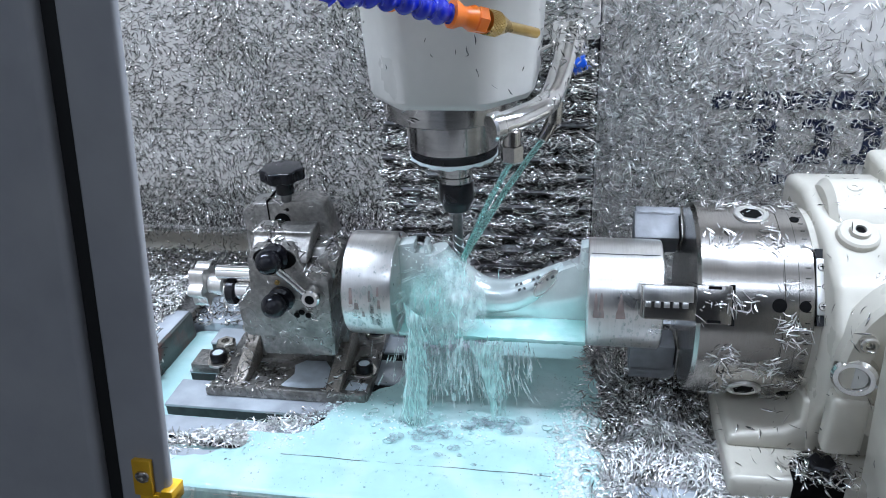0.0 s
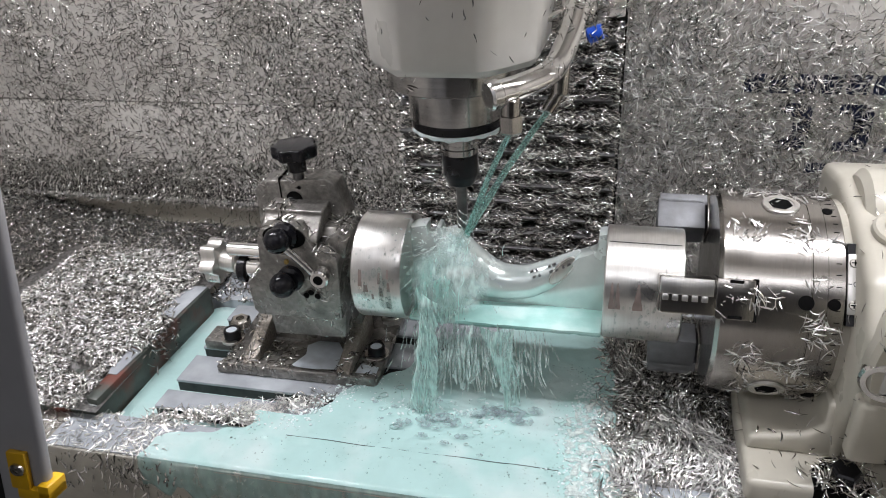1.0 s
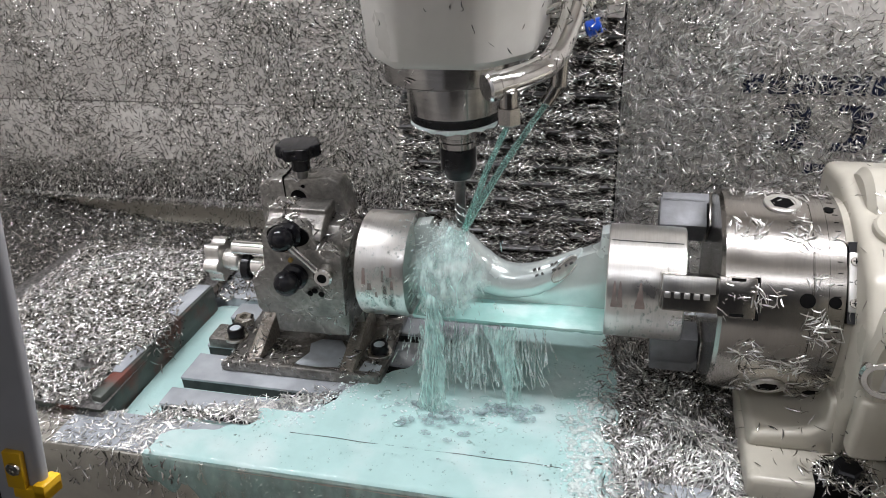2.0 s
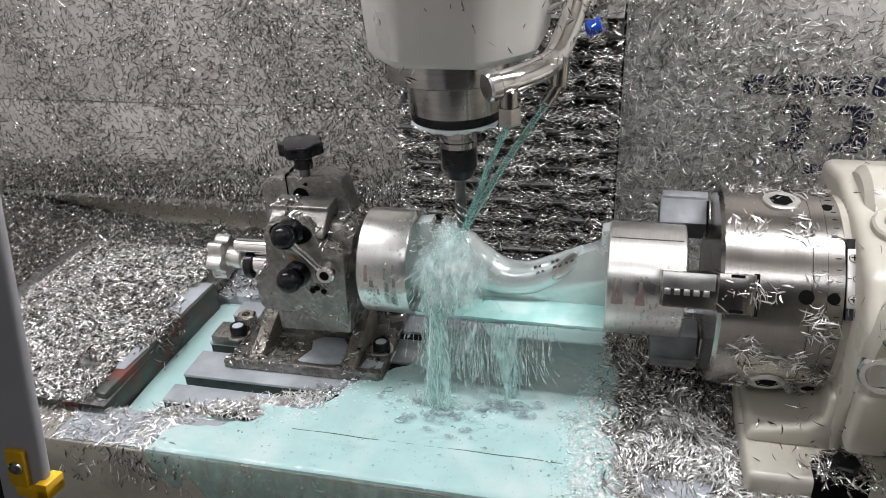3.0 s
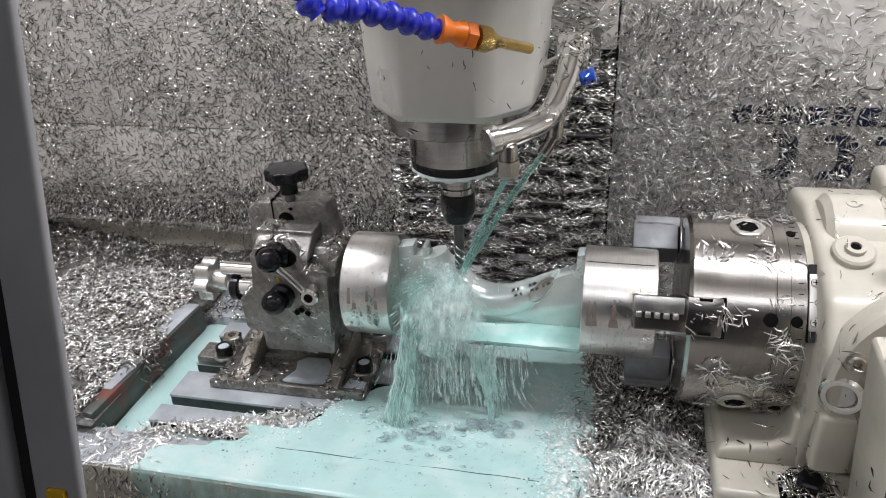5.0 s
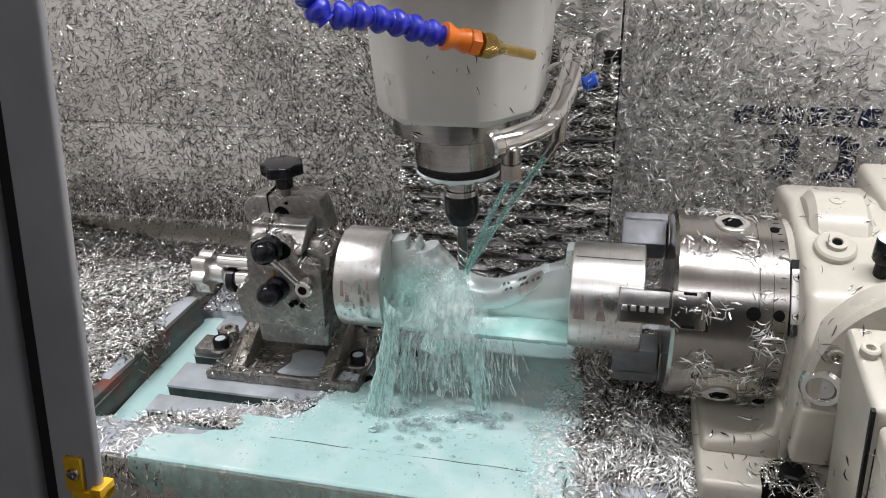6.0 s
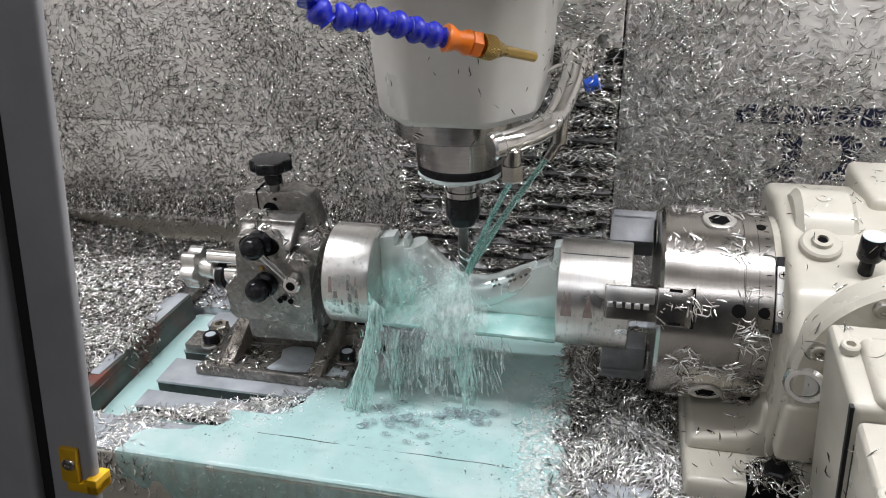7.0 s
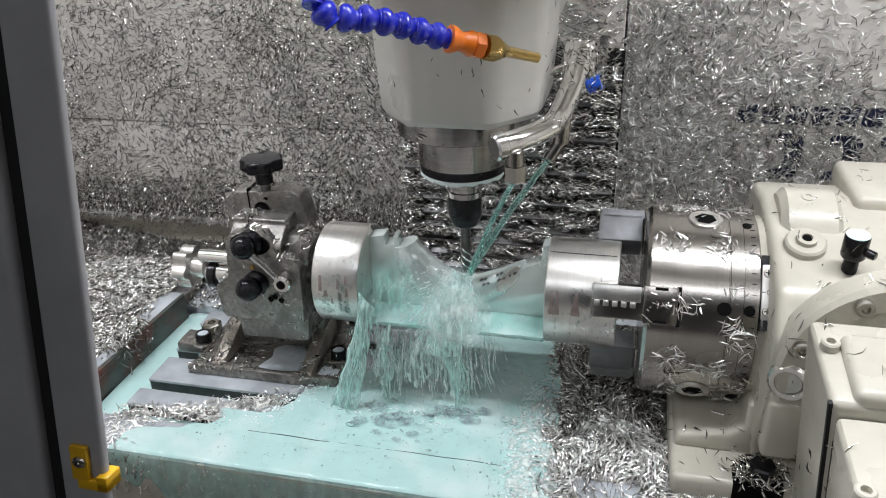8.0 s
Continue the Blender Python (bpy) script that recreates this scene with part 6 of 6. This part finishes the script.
def wet_drops():
    """Standing drops and runs of coolant on the turned collars."""
    w = find("workpiece")
    rng = random.Random(8)
    bm = bmesh.new()
    for k in range(230):
        left = rng.random() < 0.6
        x = rng.uniform(-0.108, -0.060) if left else rng.uniform(0.154, 0.222)
        a = radians(rng.uniform(-35, 75) if left else rng.uniform(-45, 10))
        r = rng.choice((0.0005, 0.0007, 0.0010, 0.0014))
        n = Vector((0, -math.cos(a), math.sin(a)))
        m = Matrix.Translation(Vector((x, 0, 0)) + n * RC) @ n.to_track_quat("Z", "Y").to_matrix().to_4x4() @ Matrix.Diagonal((r, r * rng.uniform(1.0, 2.6 if a < 0.4 else 1.2), r * 0.4, 1))
        bmesh.ops.create_uvsphere(bm, u_segments=10, v_segments=6, radius=1.0, matrix=m)
    for k in range(18):
        x = rng.uniform(-0.104, -0.064)
        a = radians(rng.uniform(-25, 22))
        n = Vector((0, -math.cos(a), math.sin(a)))
        m = Matrix.Translation(Vector((x, 0, 0)) + n * RC) @ n.to_track_quat("Z", "Y").to_matrix().to_4x4() @ Matrix.Diagonal((rng.uniform(0.0014, 0.0030), rng.uniform(0.004, 0.010), 0.0005, 1))
        bmesh.ops.create_uvsphere(bm, u_segments=14, v_segments=8, radius=1.0, matrix=m)
    RIDERS.append(solo("standing_drops", bm, CLEAR_DROP, (0, 0, 0), "clear coolant drops standing on the aluminium collars", "drops", kind="stuff", sharp=90))


wet_drops()

# ---- moving coolant ----
FLYING = []       # (object, phase, reach): spray that trembles with the fall of the drops


def jets():
    for a, b, r0, r1, bow in (((0.0655, -0.104, 0.1965), (0.004, -0.016, 0.046), 0.0024, 0.0036, 0.006), ((0.0890, -0.0315, 0.1910), (0.005, -0.009, 0.048), 0.0028, 0.0040, 0.004)):
        a, b = Vector(a), Vector(b)
        pts, rad = [], []
        for i in range(25):
            f = i / 24
            p = a.lerp(b, f) + Vector((0, 0, bow * math.sin(math.pi * f)))
            pts.append(p + Vector((0.0006 * wob(f, a.x, 9), 0.0006 * wob(f, a.y, 9, 2), 0)))
            rad.append((r0 * (1 - f) + r1 * f) * (1 + 0.18 * wob(f, a.x, 14, 3)))
        bm = tube(pts, rad, 14)
        HEADED.append(solo("coolant_jet", bm, JET, a, "thin teal coolant jet aimed at the cutter", "coolant jet", sharp=80))


jets()


def streak(bm, p, d, length, r, segments=6):
    """A drop drawn out along its flight."""
    d = d.normalized()
    u = d.orthogonal().normalized()
    w = d.cross(u)
    rings = []
    for f, k in ((0.0, 0.15), (0.2, 0.55), (0.55, 0.85), (0.85, 1.0), (1.0, 0.35)):
        c = p + d * (f * length)
        rings.append([bm.verts.new(c + (u * math.cos(2 * math.pi * i / segments) + w * math.sin(2 * math.pi * i / segments)) * r * k) for i in range(segments)])
    for a, b in zip(rings, rings[1:]):
        for i in range(segments):
            bm.faces.new((a[i], a[(i + 1) % segments], b[(i + 1) % segments], b[i]))
    bm.faces.new(rings[0][::-1])
    bm.faces.new(rings[-1])


def drips():
    """Falling drops and threads under the workpiece, in six clusters that fall in turn."""
    rng = random.Random(21)
    for k in range(6):
        bm = bmesh.new()
        for i in range(150):
            x = rng.choice((rng.uniform(-0.055, 0.06), rng.uniform(-0.055, 0.10), rng.gauss(0.0, 0.03)))
            y = rng.uniform(-0.052, -0.008)
            z = -0.058 - abs(rng.gauss(0, 0.03))
            z = max(z, -0.118)
            ln = rng.uniform(0.006, 0.026)
            spread = Vector((x * 9.0 * min(1.0, abs(z + 0.05) * 12) + rng.gauss(0, 0.08), (y + 0.03) * 4.0 - 0.15, -1))
            streak(bm, Vector((x, y, z)), spread, min(ln, z + 0.134), rng.choice((0.0003, 0.0004, 0.0004, 0.0006, 0.0009)))
        for i in range(3):
            x, y = rng.uniform(-0.05, 0.09), rng.uniform(-0.045, -0.015)
            streak(bm, Vector((x, y, -0.056)), Vector((0, -0.03, -1)), rng.uniform(0.04, 0.075), rng.uniform(0.0006, 0.0011))
        ob = solo("falling_drops", bm, STREAK, (0, -0.03, -0.1), "pale teal coolant drops falling from the workpiece", "drops", kind="stuff", sharp=80)
        FLYING.append((ob, k * 0.37, 0.007, "table"))


drips()


def spray():
    """Spray thrown from the cutter: threads to the left and down, drops round it."""
    rng = random.Random(31)
    hit = Vector((-0.004, -0.014, 0.036))
    for k in range(5):
        bm = bmesh.new()
        for i in range(120):
            a = rng.gauss(236, 34)
            e = rng.uniform(-0.9, 0.5)
            d = Vector((math.cos(radians(a)), -abs(rng.gauss(0.45, 0.3)), math.sin(radians(a)) * 0.9 + 0.2 * e))
            s = rng.uniform(0.014, 0.074)
            p = hit + d.normalized() * s + Vector((0, 0, -s * s * 4))
            streak(bm, p, d + Vector((0, 0, -s * 9)), rng.uniform(0.003, 0.012), rng.choice((0.0002, 0.0003, 0.0004, 0.0007)))
        for i in range(60):
            d = Vector((rng.uniform(-1.3, 0.5), rng.uniform(-1, 0.1), rng.uniform(0.0, 0.8)))
            p = hit + d * rng.uniform(0.01, 0.05)
            r = rng.choice((0.0004, 0.0006, 0.0009))
            streak(bm, p, d + Vector((0, 0, -0.4)), r * 2.2, r)
        ob = solo("flying_spray", bm, STREAK, hit, "fine teal coolant spray thrown off the cutter", "spray", kind="stuff", sharp=80)
        FLYING.append((ob, 0.21 + k * 0.41, 0.004, "head"))


spray()


def veil(name, paths, mat, base, label, thick=0.0012, steps=8, seed=0.0):
    """A thin flowing sheet of coolant between guide curves, with an uneven rim."""
    rows = [curve_points(p, steps) for p in paths]
    cols = curve_points(range_points(rows, 0), 6)
    m = len(cols)
    grid = []
    for i in range(len(rows[0])):
        grid.append(curve_points([r[i] for r in rows], 6))
    bm = bmesh.new()
    top, low = [], []
    for i, line in enumerate(grid):
        a, b = [], []
        for j, p in enumerate(line):
            q = Vector(p)
            q += Vector((wob(q.x, q.z, 55, seed), wob(q.z, q.x, 55, seed + 3), wob(q.x, q.y, 55, seed + 5))) * 0.0032
            edge = min(j, m - 1 - j, i, len(grid) - 1 - i)
            t = thick * min(1.0, 0.15 + edge * 0.35) * (1 + 0.6 * wob(q.x, q.z, 90, seed + 7))
            a.append(bm.verts.new(q + Vector((0, -t, 0))))
            b.append(bm.verts.new(q + Vector((0, t, 0))))
        top.append(a)
        low.append(b)
    n = len(grid)
    for i in range(n - 1):
        for j in range(m - 1):
            bm.faces.new((top[i][j], top[i + 1][j], top[i + 1][j + 1], top[i][j + 1]))
            bm.faces.new((low[i][j], low[i][j + 1], low[i + 1][j + 1], low[i + 1][j]))
    for i in range(n - 1):
        for j in (0, m - 1):
            bm.faces.new((top[i][j], low[i][j], low[i + 1][j], top[i + 1][j]))
    for j in range(m - 1):
        for i in (0, n - 1):
            bm.faces.new((top[i][j], top[i][j + 1], low[i][j + 1], low[i][j]))
    bmesh.ops.recalc_face_normals(bm, faces=bm.faces)
    return solo(name, bm, mat, base, label, "coolant", kind="stuff", sharp=80)


def range_points(rows, i):
    return [r[i] for r in rows]


def strands(name, pts, count, spread, radius, base, label, seed):
    """A stream built of many thin twisting threads with drops between them."""
    rg = random.Random(seed)
    bm = bmesh.new()
    line = curve_points(pts, 8)
    n = len(line)
    for k in range(count):
        f0, f1 = sorted((rg.uniform(0, 0.55), rg.uniform(0.45, 1.0)))
        if k % 3 == 0:
            f0, f1 = 0.0, 1.0
        off = Vector((rg.gauss(0, 1), rg.gauss(0, 0.6), 0)) * spread
        path, rad = [], []
        i0, i1 = int(f0 * (n - 1)), max(int(f1 * (n - 1)), int(f0 * (n - 1)) + 3)
        r = radius * rg.uniform(0.5, 1.2)
        for i in range(i0, min(i1, n - 1) + 1):
            g = i / (n - 1)
            path.append(line[i] + off * (0.35 + 0.9 * g) + Vector((wob(g, k, 5, 1), wob(g, k, 5, 2), 0)) * spread * 0.8)
            e = min(i - i0, min(i1, n - 1) - i)
            rad.append(r * min(1.0, 0.3 + 0.35 * e) * (1 + 0.5 * wob(g, k * 1.7, 9, 3)))
        if len(path) > 2:
            t = tube(path, rad, 7)
            me = bpy.data.meshes.new("thread")
            t.to_mesh(me)
            t.free()
            bm.from_mesh(me)
            bpy.data.meshes.remove(me)
    for k in range(count * 6):
        p = line[rg.randrange(2, n)] + Vector((rg.gauss(0, 1.8), rg.gauss(0, 1.0), 0)) * spread
        p.z = max(p.z, -0.128)
        streak(bm, p, Vector((rg.gauss(0, 0.25), 0, -1)), min(rg.uniform(0.003, 0.011), p.z + 0.136), rg.uniform(0.0003, 0.0008))
    return solo(name, bm, STRAND, base, label, "coolant stream", kind="stuff", sharp=80)


def washes():
    # over the left cheek and down into the trough, and round the cutter
    v = veil("coolant_wash", [[(-0.052, -0.040, 0.044), (-0.053, -0.050, 0.024), (-0.053, -0.057, -0.002), (-0.052, -0.061, -0.022)],
                              [(-0.040, -0.034, 0.044), (-0.038, -0.046, 0.022), (-0.034, -0.056, -0.004), (-0.032, -0.061, -0.024)],
                              [(-0.022, -0.030, 0.042), (-0.016, -0.044, 0.020), (-0.008, -0.056, -0.006), (-0.006, -0.061, -0.024)],
                              [(-0.004, -0.030, 0.034), (0.010, -0.044, 0.012), (0.022, -0.054, -0.006), (0.026, -0.060, -0.022)]],
             SHEET, (0, -0.03, 0.02), "teal coolant sheet washing down the milled trough", 0.0010, 8, 1.0)
    FLYING.append((v, 0.1, 0.001, "table"))
    v = veil("coolant_wash", [[(-0.026, -0.016, 0.058), (-0.030, -0.034, 0.034), (-0.030, -0.052, 0.004)],
                              [(-0.014, -0.022, 0.064), (-0.016, -0.044, 0.036), (-0.014, -0.060, 0.000)],
                              [(-0.002, -0.024, 0.060), (0.000, -0.048, 0.030), (0.004, -0.060, -0.004)],
                              [(0.008, -0.018, 0.050), (0.014, -0.042, 0.022), (0.018, -0.056, -0.004)]],
             MIST, (0, -0.03, 0.03), "white teal aerated coolant thrown up round the cutter", 0.0010, 8, 4.0)
    FLYING.append((v, 0.5, 0.002, "head"))
    v = veil("coolant_wash", [[(-0.012, -0.022, 0.052), (-0.020, -0.044, 0.026), (-0.030, -0.058, 0.000), (-0.040, -0.064, -0.030)],
                              [(-0.004, -0.026, 0.050), (-0.010, -0.050, 0.022), (-0.016, -0.062, -0.004), (-0.022, -0.067, -0.034)],
                              [(0.006, -0.024, 0.046), (0.004, -0.046, 0.018), (0.002, -0.060, -0.006), (0.000, -0.065, -0.032)]],
             TONGUE, (-0.004, -0.03, 0.046), "milky coolant column falling from the cutter onto the ledge", 0.0010, 9, 31.0)
    FLYING.append((v, 0.7, 0.002, "head"))
    v = veil("coolant_wash", [[(-0.046, -0.040, 0.040), (-0.050, -0.054, 0.010), (-0.052, -0.064, -0.020)],
                              [(-0.022, -0.046, 0.048), (-0.020, -0.062, 0.012), (-0.018, -0.070, -0.022)],
                              [(0.010, -0.044, 0.044), (0.016, -0.060, 0.010), (0.018, -0.068, -0.022)],
                              [(0.030, -0.036, 0.020), (0.036, -0.052, 0.000), (0.038, -0.062, -0.024)]],
             MIST, (-0.01, -0.05, 0.02), "pale mist of coolant hanging before the trough", 0.0008, 8, 37.0)
    FLYING.append((v, 0.9, 0.002, "head"))
    ob = strands("coolant_gush", [(0.002, -0.018, 0.046), (-0.004, -0.040, 0.030), (-0.010, -0.055, 0.004), (-0.014, -0.063, -0.026)], 26, 0.0085, 0.0005, (0.002, -0.018, 0.046), "white-streaked teal coolant gushing down from the cutter", 3)
    FLYING.append((ob, 0.3, 0.002, "head"))
    # broken sheets that drop from the ledge
    for x0, seed in ((-0.030, 11.0), (0.012, 14.0), (0.055, 17.0)):
        v = veil("coolant_wash", [[(x0 - 0.008, -0.058, -0.030), (x0 - 0.010, -0.060, -0.062), (x0 - 0.016, -0.064, -0.098)],
                                  [(x0, -0.060, -0.034), (x0, -0.062, -0.068), (x0 - 0.001, -0.067, -0.112)],
                                  [(x0 + 0.008, -0.058, -0.032), (x0 + 0.011, -0.060, -0.060), (x0 + 0.015, -0.064, -0.092)]],
                 SPLASH, (x0, -0.06, -0.05), "broken teal coolant sheet dropping from the workpiece", 0.0010, 9, seed)
        FLYING.append((v, x0 * 20, 0.004, "table"))
    # the milky body of the gush along the collar's shoulder
    v = veil("coolant_wash", [[(-0.0545, -0.057, 0.010), (-0.0610, -0.064, -0.040), (-0.0750, -0.071, -0.088), (-0.0920, -0.078, -0.136)],
                              [(-0.0480, -0.060, 0.000), (-0.0520, -0.067, -0.042), (-0.0610, -0.074, -0.090), (-0.0730, -0.081, -0.136)],
                              [(-0.0360, -0.060, -0.010), (-0.0420, -0.066, -0.044), (-0.0480, -0.073, -0.090), (-0.0560, -0.080, -0.136)]],
             TONGUE, (-0.049, -0.059, -0.004), "milky teal coolant sheet falling beside the collar", 0.0016, 10, 7.0)
    STREAMS.append((v, 0.0))
    v = veil("coolant_wash", [[(0.026, -0.058, -0.032), (0.036, -0.060, -0.060), (0.046, -0.063, -0.090), (0.052, -0.066, -0.136)],
                              [(0.044, -0.060, -0.036), (0.047, -0.062, -0.066), (0.052, -0.065, -0.100), (0.056, -0.068, -0.137)],
                              [(0.064, -0.058, -0.034), (0.060, -0.060, -0.062), (0.058, -0.063, -0.092), (0.060, -0.066, -0.136)]],
             TONGUE, (0.045, -0.058, -0.034), "milky coolant tongue pouring off the workpiece's ledge", 0.0012, 9, 21.0)
    STREAMS.append((v, 0.5))
    # streams that fall from the workpiece to the pool
    for pts, count, spread, rad, ph in (([(-0.0490, -0.0590, -0.004), (-0.0535, -0.0650, -0.040), (-0.0600, -0.0700, -0.075), (-0.0690, -0.0750, -0.110), (-0.0760, -0.0780, -0.137)], 20, 0.0050, 0.0007, 0.0),
                                        ([(0.0520, -0.0480, -0.048), (0.0545, -0.0500, -0.072), (0.0600, -0.0520, -0.098), (0.0610, -0.0530, -0.137)], 10, 0.0018, 0.0006, 0.5),
                                        ([(-0.0300, -0.0520, -0.040), (-0.0320, -0.0540, -0.075), (-0.0310, -0.0550, -0.105), (-0.0330, -0.0560, -0.137)], 10, 0.0026, 0.0006, 0.9)):
        STREAMS.append((strands("coolant_stream", pts, count, spread, rad, pts[0], "milky teal stream running off the workpiece", int(ph * 10) + 7), ph))


STREAMS = []
washes()


# ---- motion ----
def motions():
    for ob in RIDERS:
        b = BASES[ob.name]
        walk(ob, [(t, pose(b.x + x, b.y + y, b.z)) for t, x, y in TABLE_TRAVEL])
    for ob in HEADED:
        b = BASES[ob.name]
        walk(ob, [(t, pose(b.x, b.y, b.z + z)) for t, z in HEAD_TRAVEL])
    times = [i * 0.1 for i in range(81)]
    tt, tx, ty = zip(*TABLE_TRAVEL)
    ht, hz = zip(*HEAD_TRAVEL)
    for ob, phase, reach, body in FLYING:
        b, rows = BASES[ob.name], []
        for i, t in enumerate(times):
            fall = ((t / 0.31 + phase) % 1.0 - 0.5) * -2.0 * reach
            sway = math.sin(t * 9.0 + phase * 12.0) * reach * 0.3
            if body == "table":
                rows.append((t, pose(b.x + np.interp(t, tt, tx) + sway, b.y + np.interp(t, tt, ty), b.z + fall)))
            else:
                rows.append((t, pose(b.x + sway, b.y, b.z + np.interp(t, ht, hz) + fall * 0.6)))
        walk(ob, rows)
    for ob, phase in STREAMS:
        b = BASES[ob.name]
        lean = [(0, 9), (1.5, 10), (3.5, 10), (4.5, 8), (5.2, 4), (6.5, 0), (8, 0)] if phase == 0 else [(0, 0), (8, 0)]
        lt, la = zip(*lean)
        drift = [(0, 0.016), (3.5, 0.024), (4.5, 0.020), (5.2, 0.012), (6.5, 0), (8, 0)] if phase == 0 else [(0, 0), (8, 0)]
        dt, da = zip(*drift)
        walk(ob, [(t, pose(b.x + np.interp(t, tt, tx) + np.interp(t, dt, da), b.y + np.interp(t, tt, ty), b.z, 2.0 * math.sin(t * 6 + phase * 7), -float(np.interp(t, lt, la)) + 1.5 * math.sin(t * 8 + phase * 5), 0)) for t in times])
    b = BASES[COVER_CHIPS.name]
    walk(COVER_CHIPS, [(t, pose(b.x, b.y, b.z + z * 0.75)) for t, z in HEAD_TRAVEL])
    for ob, zc in COVER:
        f = max(0.0, min(1.0, (zc + 0.19) / 0.19))
        walk(ob, [(t, pose(0, 0, z * f)) for t, z in HEAD_TRAVEL])


motions()
